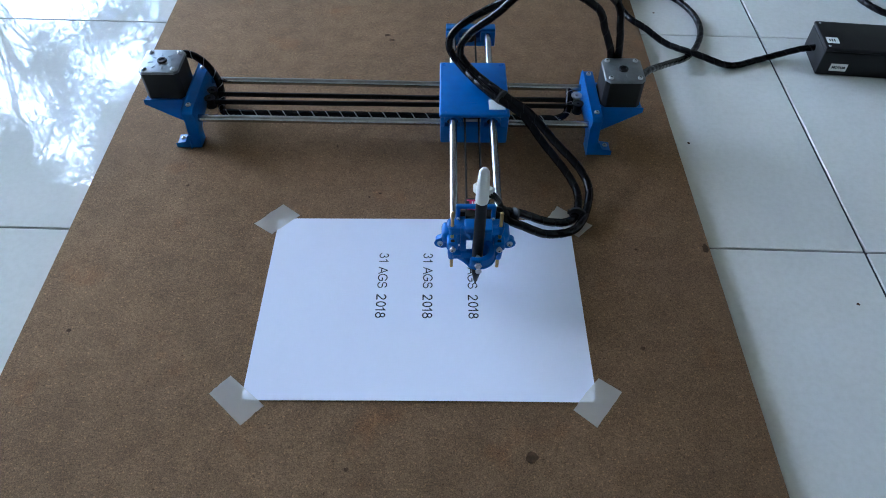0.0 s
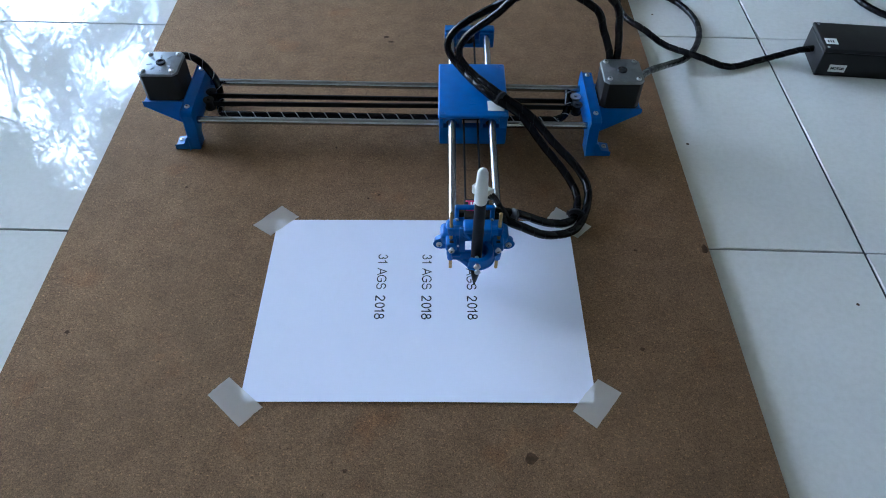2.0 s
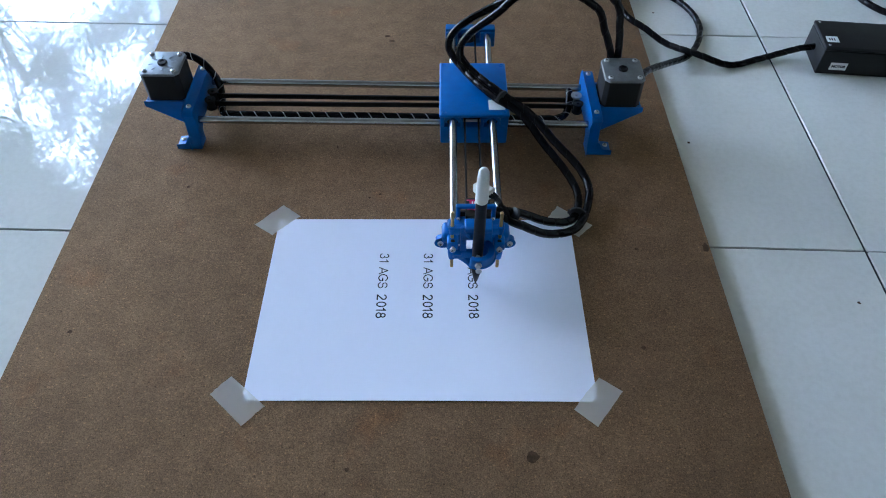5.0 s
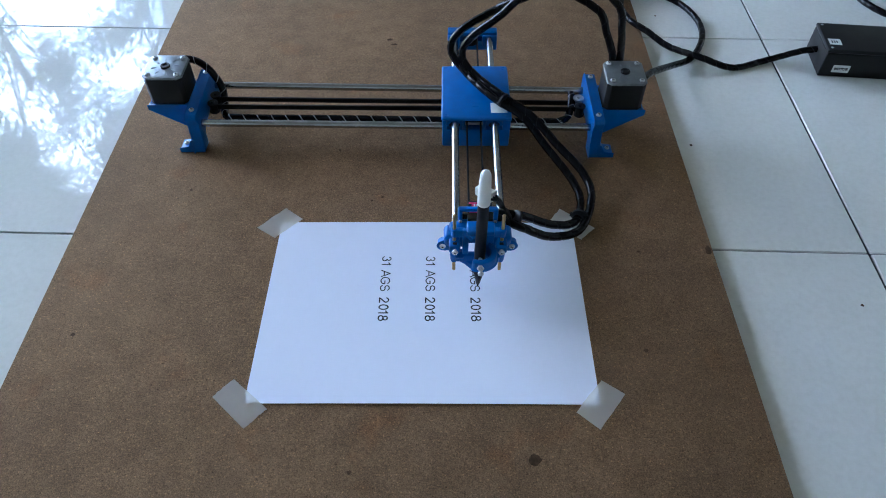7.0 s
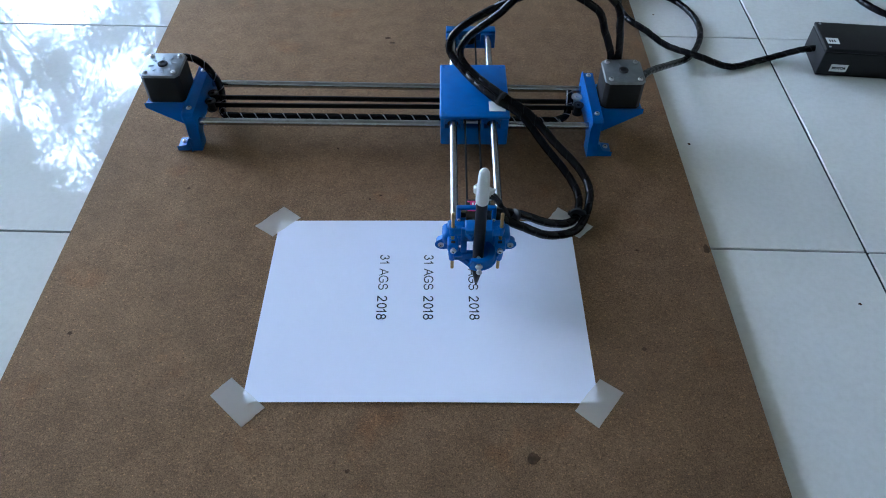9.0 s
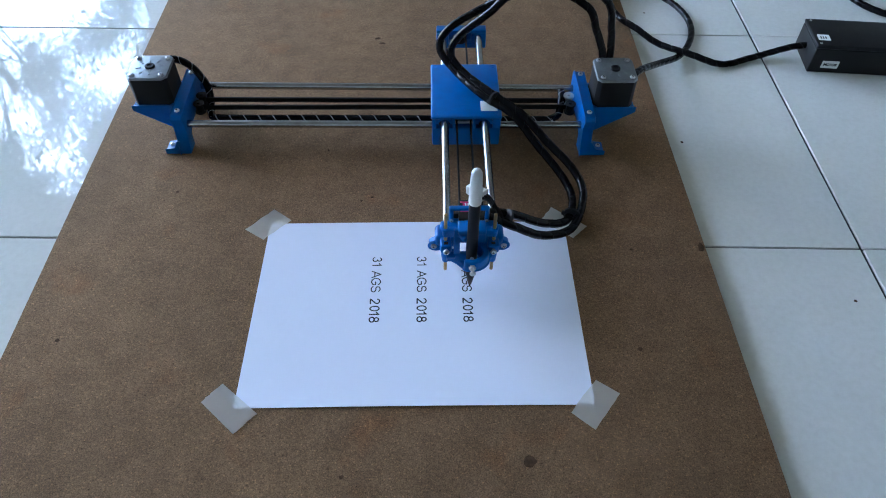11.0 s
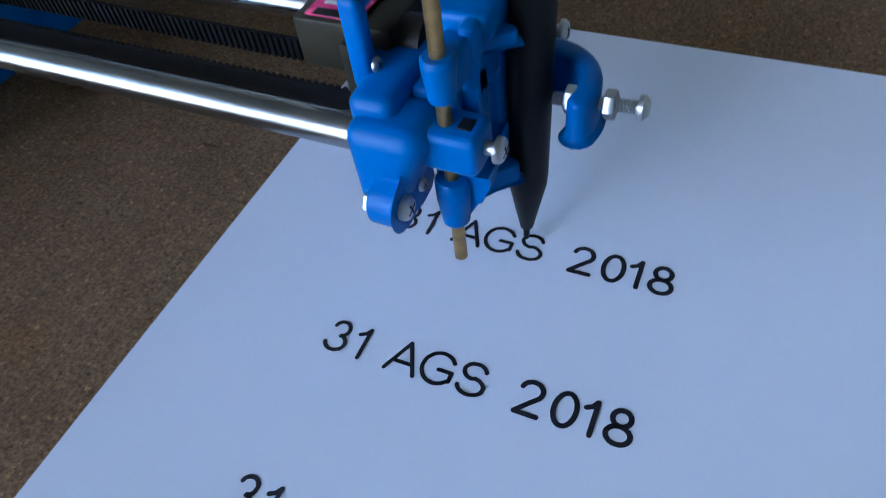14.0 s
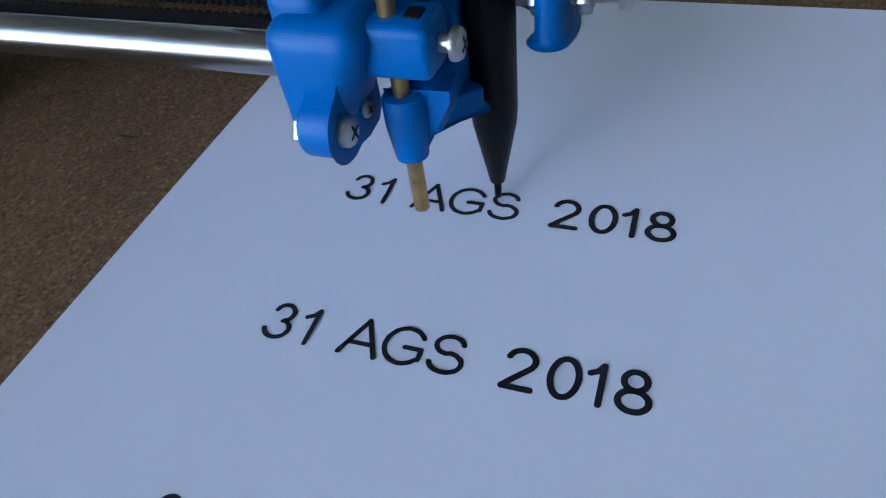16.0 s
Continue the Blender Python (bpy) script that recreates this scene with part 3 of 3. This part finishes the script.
# ---- head of the arm ----
HX = 0.1968
bm = bmesh.new()
box(bm, HX - 0.0260, HX + 0.0260, 0.1410, 0.1515, 0.0420, 0.0630, 0.0030, 4)
head = part("rod_clamp", bm, BLUE, plotter, "blue printed clamp at the arm's end")
for s in (-1, 1):
    bm = bmesh.new()
    box(bm, *sorted((HX + s * 0.0150, HX + s * 0.0308)), 0.1335, 0.1512, 0.0358, 0.0594, 0.0044, 5)
    for v in bm.verts:
        if v.co.z < 0.0500:
            k = (0.0500 - v.co.z) / 0.0138
            v.co.y += k * (0.0080 * (0.1512 - v.co.y) - 0.0014 * (v.co.y - 0.1335)) / 0.0177
    part("clamp_cheek", bm, BLUE, head)
    bm = bmesh.new()
    k = 12
    ear = [(HX + s * 0.0180, 0.0378), (HX + s * 0.0195, 0.0364), (HX + s * 0.0235, 0.0361), (HX + s * 0.0270, 0.0369), (HX + s * 0.0300, 0.0364)]
    ear += [(HX + s * (0.0305 + 0.0058 * math.cos(a)), 0.0422 + 0.0056 * math.sin(a)) for a in (-math.pi / 2 + math.pi * i / k for i in range(1, k))]
    ear += [(HX + s * 0.0290, 0.0500), (HX + s * 0.0262, 0.0570), (HX + s * 0.0180, 0.0570)]
    prism(bm, ear, "y", 0.1385, 0.1452, 0.0011, 3)
    part("screw_ear", bm, BLUE, head)
    bm = bmesh.new()
    box(bm, *sorted((HX + s * 0.0158, HX + s * 0.0260)), 0.1240, 0.1415, 0.0482, 0.0577, 0.0018, 4)
    part("slide_guide", bm, BLUE, head)
    bm = bmesh.new()
    box(bm, *sorted((HX + s * 0.0105, HX + s * 0.0170)), 0.1315, 0.1415, 0.0480, 0.0610, 0.0015, 3)
    part("guide_step", bm, BLUE, head)
for s in (-1, 1):
    placed("screw", SCREW, head, along((HX + s * 0.0318, 0.1385, 0.0420), (HX + s * 0.0318, 0.12, 0.0420)))
    placed("screw", SCREW, head, along((HX + s * 0.0208, 0.1218, 0.0529), (HX + s * 0.0208, 0.10, 0.0529)))
    bm = bmesh.new()
    rod(bm, (HX + s * 0.0208, 0.1216, 0.0529), (HX + s * 0.0208, 0.1245, 0.0529), 0.0015, 12)
    part("screw_shank", bm, ZINC, head)
    placed("screw", SMALL_SCREW, head, along((HX + s * 0.0232, 0.1387, 0.0405), (HX + s * 0.0232, 0.10, 0.0405)))
    bm = bmesh.new()
    rod(bm, (HX + s * 0.0312, 0.1440, 0.0410), (HX + s * 0.0312, 0.1474, 0.0410), 0.0030, 6)
    part("nut", bm, ZINC, head)

    # Flat dark plate paints the shade of the nut hole; nothing is cut.
    bm = bmesh.new()
    box(bm, *sorted((HX + s * 0.0190, HX + s * 0.0226)), 0.1262, 0.1292, 0.0575, 0.0580, 0.0002, 1)
    part("slot_shade", bm, DARK, head, "thin dark plate for the shade in the nut opening")

# servo mount: an upright frame
bm = bmesh.new()
for a, b, c, d in ((-0.0180, -0.0140, 0.058, 0.0790), (0.0140, 0.0180, 0.058, 0.0790), (-0.0180, 0.0180, 0.0752, 0.0790), (-0.0180, 0.0180, 0.058, 0.0625)):
    box(bm, HX + a, HX + b, 0.1490, 0.1540, c, d, 0.0016, 3)
mount = part("servo_mount", bm, BLUE, plotter, "blue printed frame round the servo")
for s in (-1, 1):
    placed("screw", SMALL_SCREW, mount, along((HX + s * 0.0158, 0.1490, 0.0640), (HX + s * 0.0158, 0.12, 0.0640)))

# servo
SX, SY, SZ = HX + 0.0022, 0.1505, 0.0550
bm = bmesh.new()
box(bm, SX - 0.0115, SX + 0.0115, SY - 0.002, SY + 0.0215, SZ, SZ + 0.0122, 0.0008)
box(bm, HX - 0.0160, HX + 0.0160, 0.1544, 0.1568, SZ, SZ + 0.0122, 0.0005)
lathe(bm, [(0, 0), (0.0058, 0), (0.0058, 0.006), (0.0025, 0.006), (0.0025, 0.009), (0, 0.009)], along((SX - 0.0045, SY - 0.001, SZ + 0.006), (SX - 0.0045, 0.13, SZ + 0.006)))
servo = part("servo", bm, SERVO, plotter, "small smoked-plastic servo with a pink label")
bm = bmesh.new()
box(bm, SX - 0.0100, SX + 0.0068, SY + 0.0060, SY + 0.0190, SZ + 0.0122, SZ + 0.0125, 0.0001)
lab = part("servo_label", bm, PINK, servo, "shiny pink foil label")
bm = bmesh.new()
for i in range(4):
    box(bm, SX - 0.0055 + i * 0.0024, SX - 0.0040 + i * 0.0024, SY + 0.0090, SY + 0.0115, SZ + 0.0125, SZ + 0.0127, 0)
box(bm, SX - 0.0100, SX - 0.0075, SY + 0.0070, SY + 0.0170, SZ + 0.0125, SZ + 0.0127, 0)
part("print", bm, DARK, lab, "dark bars of small print")
bm = bmesh.new()
for i in range(4):
    box(bm, SX - 0.0055 + i * 0.0024, SX - 0.0042 + i * 0.0024, SY + 0.0130, SY + 0.0165, SZ + 0.0125, SZ + 0.0127, 0)
part("print", bm, WHITE, lab, "pale bars of small print")
bm = bmesh.new()
box(bm, HX - 0.0065, HX + 0.0065, 0.1385, 0.1405, 0.0660, 0.0695, 0.0008)
part("servo_horn", bm, IVORY, servo, "small pale servo arm")

# slide that carries the pen
PX, PY = 0.1982, 0.1220
bm = bmesh.new()
box(bm, HX - 0.0030, HX + 0.0085, 0.1275, 0.1313, 0.034, 0.0740, 0.0012, 3)
for w, y0, z0, z1 in ((0.0195, 0.1264, 0.0335, 0.0432), (0.0140, 0.1278, 0.0575, 0.0740)):
    box(bm, HX - w, HX + w, y0, 0.1316, z0, z1, 0.0012, 3)
box(bm, HX - 0.0140, HX - 0.0085, 0.1278, 0.1316, 0.0425, 0.0645, 0.0008, 2)
slide = part("pen_slide", bm, BLUE, plotter, "blue printed slide plate that carries the pen")
bm = bmesh.new()
box(bm, HX - 0.0105, HX + 0.0140, 0.1260, 0.1400, 0.0690, 0.0745, 0.0015, 3)
part("lift_ledge", bm, BLUE, slide)
bm = bmesh.new()
prism(bm, [(HX - 0.0165, 0.1312), (HX - 0.0105, 0.1268), (HX - 0.0062, 0.1222), (HX - 0.0045, 0.1232), (HX - 0.0030, 0.1275), (HX + 0.0120, 0.1302)], "z", 0.0305, 0.0355, 0.0010)
part("pen_rest", bm, BLUE, slide)
bm = bmesh.new()
prism(bm, [(HX - 0.0120, 0.1300), (HX - 0.0085, 0.1262), (HX - 0.0056, 0.1222), (HX - 0.0040, 0.1232), (HX - 0.0028, 0.1275), (HX + 0.0080, 0.1300)], "z", 0.0668, 0.0698, 0.0009)
part("pen_rest", bm, BLUE, slide)
for s in (-1, 1):
    bm = bmesh.new()
    box(bm, *sorted((HX + s * 0.0120, HX + s * 0.0205)), 0.1290, 0.1345, 0.0640, 0.0725, 0.001)
    part("collar_arm", bm, BLUE, slide)
    bm = bmesh.new()
    prism(bm, [(0.1350, 0.0425), (0.1350, 0.0330), (0.1320, 0.0305), (0.1300, 0.0310), (0.1245, 0.0415), (0.1245, 0.0428)], "x", *sorted((HX + s * 0.0125, HX + s * 0.0205)), 0.0008, 2)
    part("collar_arm", bm, BLUE, slide)
for s in (-1, 1):
    for z0, z1, taper in ((0.0635, 0.0730, 0.0027), (0.0300, 0.0430, 0.0031)):
        bm = bmesh.new()
        lathe(bm, [(0.0016, z0), (taper, z0), (taper + 0.0007, z0 + 0.007), (taper + 0.0007, z1 - 0.0006), (taper + 0.0002, z1), (0.0016, z1)], pose(HX + s * 0.0213, 0.1320, 0), 24)
        part("pin_collar", bm, BLUE, slide)
# hooked arm round the pen
bm = bmesh.new()
k = 18
ang = [radians(62 - 172 * i / k) for i in range(k + 1)]
hook = [(PX + 0.0155 * math.cos(a), PY - 0.0005 + 0.0142 * math.sin(a)) for a in ang]
inner = [(PX + 0.0098 * math.cos(a), PY - 0.0005 + 0.0092 * math.sin(a)) for a in reversed(ang)]
ex, ey = (hook[-1][0] + inner[0][0]) / 2, (hook[-1][1] + inner[0][1]) / 2
er = math.hypot(hook[-1][0] - ex, hook[-1][1] - ey)
e0 = math.atan2(hook[-1][1] - ey, hook[-1][0] - ex)
hook += [(ex + er * math.cos(e0 - math.pi * i / 8), ey + er * math.sin(e0 - math.pi * i / 8)) for i in range(1, 8)] + inner
prism(bm, hook, "z", 0.0440, 0.0545, 0.0018, 3)
part("pen_hook", bm, BLUE, slide)
for s in (-1, 1):
    x = HX + s * 0.0213
    bm = bmesh.new()
    rod(bm, (x, 0.1320, 0.0165), (x, 0.1320, 0.0900), 0.00155, 14, 0.0003)
    part("guide_pin", bm, BRASS, plotter, "thin brass guide pin")


def bolt(p, q, parent):
    """A pan-head machine screw with thread and two nuts, its head at q."""
    p, q = Vector(p), Vector(q)
    m, n = along(p, q), (q - p).length
    prof = [(0, 0)]
    k = int((n - 0.002) / 0.0005)
    for i in range(k):
        prof += [(0.00125, i * 0.0005), (0.0015, i * 0.0005 + 0.00025)]
    prof += [(0.00125, n - 0.002), (0.0027, n - 0.002), (0.0027, n - 0.001), (0.0016, n), (0, n)]
    bm = bmesh.new()
    lathe(bm, prof, m, 16)
    b = part("clamp_bolt", bm, ZINC, parent, "zinc machine screw that clamps the pen")
    for t in (0.0028, 0.0112):
        bm = bmesh.new()
        lathe(bm, [(0.0014, t), (0.0030, t), (0.0032, t + 0.0004), (0.0032, t + 0.0020), (0.0030, t + 0.0024), (0.0014, t + 0.0024)], m, 6)
        part("nut", bm, ZINC, b)


bolt((PX + 0.0002, 0.1173, 0.0495), (PX + 0.0002, 0.0970, 0.0512), slide)

# ---- pen ----
pen = empty("pen", (0.1982, 0.1235, 0.0010), "black drawing pen with a white cap pushed on its end", "pen")
pm = along((0.1982, 0.1235, 0.0010), (0.1992, 0.1205, 0.1540))
bm = bmesh.new()
lathe(bm, [(0.0004, 0.0), (0.0008, 0.0006), (0.0009, 0.0045), (0.0017, 0.0052), (0.0047, 0.0215), (0.0049, 0.0245), (0.0049, 0.118), (0.003, 0.120), (0, 0.120)], pm, 32)
part("barrel", bm, PEN_BLACK, pen, "black barrel with a tapered tip")
bm = bmesh.new()
lathe(bm, [(0.0045, 0.1140), (0.0053, 0.1142), (0.0055, 0.1160), (0.0053, 0.1280), (0.0047, 0.1430), (0.0043, 0.1475), (0.0032, 0.1498), (0.0015, 0.1508), (0, 0.1510)], pm, 32)
part("cap", bm, WHITE, pen, "white rounded cap")

# ---- servo plug ----
plug = empty("cable_plug", (0.2055, 0.1800, 0.0765), "ivory plastic cable plug lying behind the servo", "plug")
gm = look((0.2035, 0.1800, 0.0705), (0.2385, 0.1450, 0.0745), 4)
bm = bmesh.new()
box(bm, -0.0050, 0.0050, -0.0046, 0.0046, -0.0090, 0.0075, 0.0010, 2, gm)
box(bm, -0.0058, 0.0058, -0.0054, 0.0054, -0.0112, -0.0090, 0.0006, 2, gm)
part("housing", bm, IVORY, plug)
for i in range(3):
    bm = bmesh.new()
    tube(bm, [gm @ Vector((-0.0035 + 0.0035 * i, 0, -0.011)), gm @ Vector((-0.002 + 0.002 * i, 0, -0.017)), gm @ Vector((0.001 + 0.002 * i, -0.001, -0.024)), Vector((0.2235, 0.1600 + 0.002 * i, 0.0640)), Vector((0.2280, 0.1585 + 0.002 * i, 0.0560))], 0.0013, 8)
    part("wire", bm, RUBBER, plug, "short black wire")

# ---- cables ----


def cable(points, label, r=0.0043, pitch=0.017, cover=0.95, group="wrapped cables", core=None):
    line = spline(points, 0.004)
    root = empty("cable", points[0], label, "cable", group)
    bm = bmesh.new()
    tube(bm, line, r * 0.86, 10)
    part("core", bm, core or RUBBER, root, "wires inside")
    bm = bmesh.new()
    helix(bm, line, r, pitch, cover)
    part("spiral_wrap", bm, WRAP, root, "glossy black spiral wrap")
    return root


OVER = "black spiral-wrapped cable looping from the pen head over the carriage"
cable([(0.211, 0.162, 0.062), (0.240, 0.174, 0.045), (0.272, 0.184, 0.022), (0.298, 0.198, 0.011), (0.308, 0.231, 0.009), (0.300, 0.261, 0.013), (0.275, 0.291, 0.030), (0.250, 0.312, 0.053), (0.219, 0.331, 0.0635),
       (0.190, 0.373, 0.066), (0.173, 0.399, 0.078), (0.184, 0.403, 0.100), (0.221, 0.411, 0.120), (0.243, 0.404, 0.135), (0.283, 0.399, 0.150), (0.329, 0.394, 0.130), (0.342, 0.392, 0.105), (0.352, 0.384, 0.080), (0.354, 0.384, 0.055)], OVER, 0.0042, 0.0165, 0.965)
cable([(0.213, 0.157, 0.062), (0.241, 0.158, 0.045), (0.270, 0.168, 0.022), (0.302, 0.187, 0.012), (0.318, 0.228, 0.016), (0.311, 0.257, 0.024), (0.284, 0.281, 0.042), (0.258, 0.307, 0.0585), (0.228, 0.335, 0.0635),
       (0.199, 0.370, 0.066), (0.185, 0.388, 0.078), (0.195, 0.389, 0.100), (0.225, 0.386, 0.128), (0.258, 0.387, 0.160), (0.302, 0.389, 0.170), (0.352, 0.405, 0.130), (0.359, 0.395, 0.105), (0.361, 0.386, 0.080), (0.362, 0.384, 0.055)], OVER, 0.0042, 0.0165, 0.965)
# The grey core draws this cable's glints as dashes between the turns.
cable([(-0.140, 0.386, 0.062), (-0.133, 0.396, 0.066), (-0.120, 0.398, 0.065), (-0.106, 0.393, 0.060), (-0.096, 0.388, 0.049), (-0.091, 0.386, 0.034), (-0.088, 0.372, 0.022), (-0.083, 0.352, 0.0230), (-0.066, 0.3425, 0.0265),
       (0.040, 0.3405, 0.0270), (0.152, 0.3385, 0.0270), (0.280, 0.3360, 0.0270), (0.296, 0.3380, 0.0265), (0.306, 0.347, 0.026), (0.310, 0.362, 0.030), (0.312, 0.378, 0.034)], "black spiral-wrapped motor cable running between the steel rods", 0.0041, 0.0160, 0.93, core=CORE_GLINT)
FZ = FLOOR_Z + 0.0045
cable([(0.384, 0.368, 0.054), (0.400, 0.395, 0.048), (0.420, 0.424, 0.034), (0.452, 0.468, 0.010), (0.487, 0.505, FZ + 0.002), (0.509, 0.538, FZ), (0.521, 0.574, FZ), (0.520, 0.613, FZ), (0.504, 0.651, FZ), (0.470, 0.671, FZ + 0.004),
       (0.432, 0.660, 0.0055), (0.414, 0.622, 0.0055), (0.420, 0.583, 0.0055), (0.440, 0.557, 0.0035), (0.465, 0.532, FZ + 0.004), (0.498, 0.500, FZ + 0.009), (0.539, 0.490, FZ), (0.580, 0.503, FZ), (0.611, 0.512, FZ + 0.003), (0.634, 0.511, 0.004), (0.655, 0.511, 0.007)],
      "black spiral-wrapped cable looping over the tiles to the black box", 0.0042, 0.015, 0.92)
cable([(0.765, 0.720, FZ), (0.770, 0.690, FZ), (0.776, 0.653, FZ), (0.797, 0.618, FZ), (0.840, 0.590, FZ), (0.93, 0.56, FZ)], "black cable lying on the tiles behind the box", 0.0045, 0.015, 0.97)
cable([(0.772, 0.495, 0.006), (0.808, 0.513, -0.004), (0.843, 0.501, FZ), (0.90, 0.485, FZ), (0.98, 0.46, FZ)], "black cable leaving the end of the black box", 0.0032, 0.015, 0.97)
cable([(0.770, 0.478, 0.004), (0.786, 0.475, -0.005), (0.824, 0.470, FZ), (0.90, 0.455, FZ), (0.98, 0.43, FZ)], "black cable leaving the end of the black box", 0.0032, 0.015, 0.97)


def tie(at, to, r):
    bm = bmesh.new()
    lathe(bm, [(r, -0.0015), (r + 0.0009, -0.0012), (r + 0.0009, 0.0012), (r, 0.0012), (r, -0.0012)], along(at, to), 20)
    box(bm, r - 0.001, r + 0.0025, -0.0020, 0.0020, -0.0018, 0.0018, 0.0005, 1, along(at, to))
    return thing("cable_tie", bm, DARK, "black nylon tie binding the two cables", "cable tie", "cable ties")


tie((0.3040, 0.2050, 0.0115), (0.311, 0.225, 0.0120), 0.0080)
tie((0.2300, 0.3260, 0.0635), (0.21, 0.348, 0.0635), 0.0072)
tie((0.2330, 0.1655, 0.0505), (0.26, 0.172, 0.030), 0.0070)

# ---- control box ----
crate = empty("control_box", (0.71, 0.500, FLOOR_Z), "black plastic project box standing on the floor tiles", "box")
cm = pose(0.648, 0.479, FLOOR_Z, 0, 0, -6)
bm = bmesh.new()
box(bm, 0.0, 0.126, 0.0, 0.063, 0.0, 0.0335, 0.0015, 3, cm)
case = part("case", bm, DARK, crate, "matt black plastic case")
bm = bmesh.new()
box(bm, -0.0004, 0.1264, -0.0004, 0.0634, 0.0338, 0.0390, 0.0018, 3, cm)
lid = part("lid", bm, DARK, crate, "matt black plastic lid")
for u, v in ((0.005, 0.005), (0.005, 0.058), (0.121, 0.005), (0.121, 0.058)):
    placed("screw", SMALL_SCREW, lid, cm @ pose(u, v, 0.0388))
bm = bmesh.new()
box(bm, 0.004, 0.019, 0.012, 0.025, 0.0390, 0.0393, 0.0001, 1, cm)
lb = part("label", bm, WHITE, lid, "small white paper label")
bm = bmesh.new()
for i in range(3):
    box(bm, 0.007 + 0.003 * i, 0.0085 + 0.003 * i, 0.0155, 0.0205, 0.0393, 0.0395, 0, 1, cm)
part("print", bm, MOTOR_BLACK, lb, "faint grey bars of print")
bm = bmesh.new()
box(bm, 0.0145, 0.0355, -0.0004, 0.0, 0.0070, 0.0175, 0.0001, 1, cm)
lb = part("label", bm, WHITE, case, "white label with a printed word")
fc = bpy.data.curves.new("word", "FONT")
fc.body, fc.size, fc.align_x, fc.align_y = "MOTOR", 0.0046, "CENTER", "CENTER"
fc.offset, fc.extrude = 0.00025, 0.00008
tmp = new("word_source", fc)
bpy.context.view_layer.update()
me = bpy.data.meshes.new_from_object(tmp)
bpy.data.objects.remove(tmp)
me.materials.append(INK)
placed("word", me, lb, cm @ pose(0.025, -0.0006, 0.0122, 90, 0, 0), "black printed word MOTOR")

# ---- trees outside ----


def tree(x, y, height, seed):
    rnd = random.Random(seed)
    root = empty("tree", (x, y, FLOOR_Z - 0.16), "leafy green garden tree outside the porch", "tree", "garden trees")
    base = FLOOR_Z - 0.2
    top = Vector((x + rnd.uniform(-0.3, 0.3), y + rnd.uniform(-0.3, 0.3), base + height * 0.55))
    bm = bmesh.new()

    def limb(p, q, r0, r1):
        n = (q - p).length
        lathe(bm, [(r0, 0), (r0 * 0.6 + r1 * 0.4, n * 0.5), (r1, n)], along(p, q), 9)
    limb(Vector((x, y, base)), top, 0.09, 0.06)
    tips = []
    for i in range(11):
        a = 2 * math.pi * i / 11 + rnd.uniform(-0.3, 0.3)
        p = Vector((x, y, base)).lerp(top, rnd.uniform(0.6, 1.0))
        q = p + Vector((math.cos(a) * rnd.uniform(0.9, 2.3), math.sin(a) * rnd.uniform(0.9, 2.3), rnd.uniform(0.3, 1.0) * height * 0.38))
        limb(p, q, 0.022, 0.010)
        for j in range(6):
            s = p.lerp(q, rnd.uniform(0.45, 1.0))
            t = s + Vector((rnd.uniform(-0.7, 0.7), rnd.uniform(-0.7, 0.7), rnd.uniform(-0.25, 0.6)))
            limb(s, t, 0.012, 0.005)
            tips.append((s, t))
    part("trunk", bm, BARK, root, "rough brown trunk and limbs")
    verts, faces = [], []
    for s, t in tips:
        for i in range(260):
            c = s.lerp(t, rnd.uniform(0.2, 1.15)) + Vector((rnd.gauss(0, 0.17), rnd.gauss(0, 0.17), rnd.gauss(0, 0.13)))
            w = Vector((rnd.gauss(0, 1), rnd.gauss(0, 1), rnd.gauss(0, 0.7))).normalized()
            u = w.orthogonal().normalized()
            n = rnd.uniform(0.03, 0.06)
            k = len(verts)
            verts += [c - w * n, c + u * n * 0.42, c + w * n, c - u * n * 0.42]
            faces.append((k, k + 1, k + 2, k + 3))
    me = bpy.data.meshes.new("crown")
    me.from_pydata([tuple(v) for v in verts], [], faces)
    me.materials.append(LEAF)
    part("crown", me, LEAF, root, "ragged crown of small leaves")


tree(-3.1, 8.0, 10.4, 3)
tree(-7.3, 6.2, 10.6, 5)
tree(-7.0, 9.6, 13.0, 8)

# ---- floor tiles ----
bm = bmesh.new()
box(bm, 0.0016, TS - 0.0016, 0.0010, TS - 0.0010, -0.008, 0.0, 0.0006, 1, Matrix(((ROW.x, COLUMN.x, 0, 0), (ROW.y, COLUMN.y, 0, 0), (0, 0, 1, 0), (0, 0, 0, 1))))
tile_mesh = mesh_of(bm, TILE, "tile")
for i in range(-10, 8):
    for j in range(-8, 8):
        placed("tile", tile_mesh, floor, Matrix.Translation(Vector((TX, TY, FLOOR_Z)) + TS * (i * ROW + j * COLUMN)))
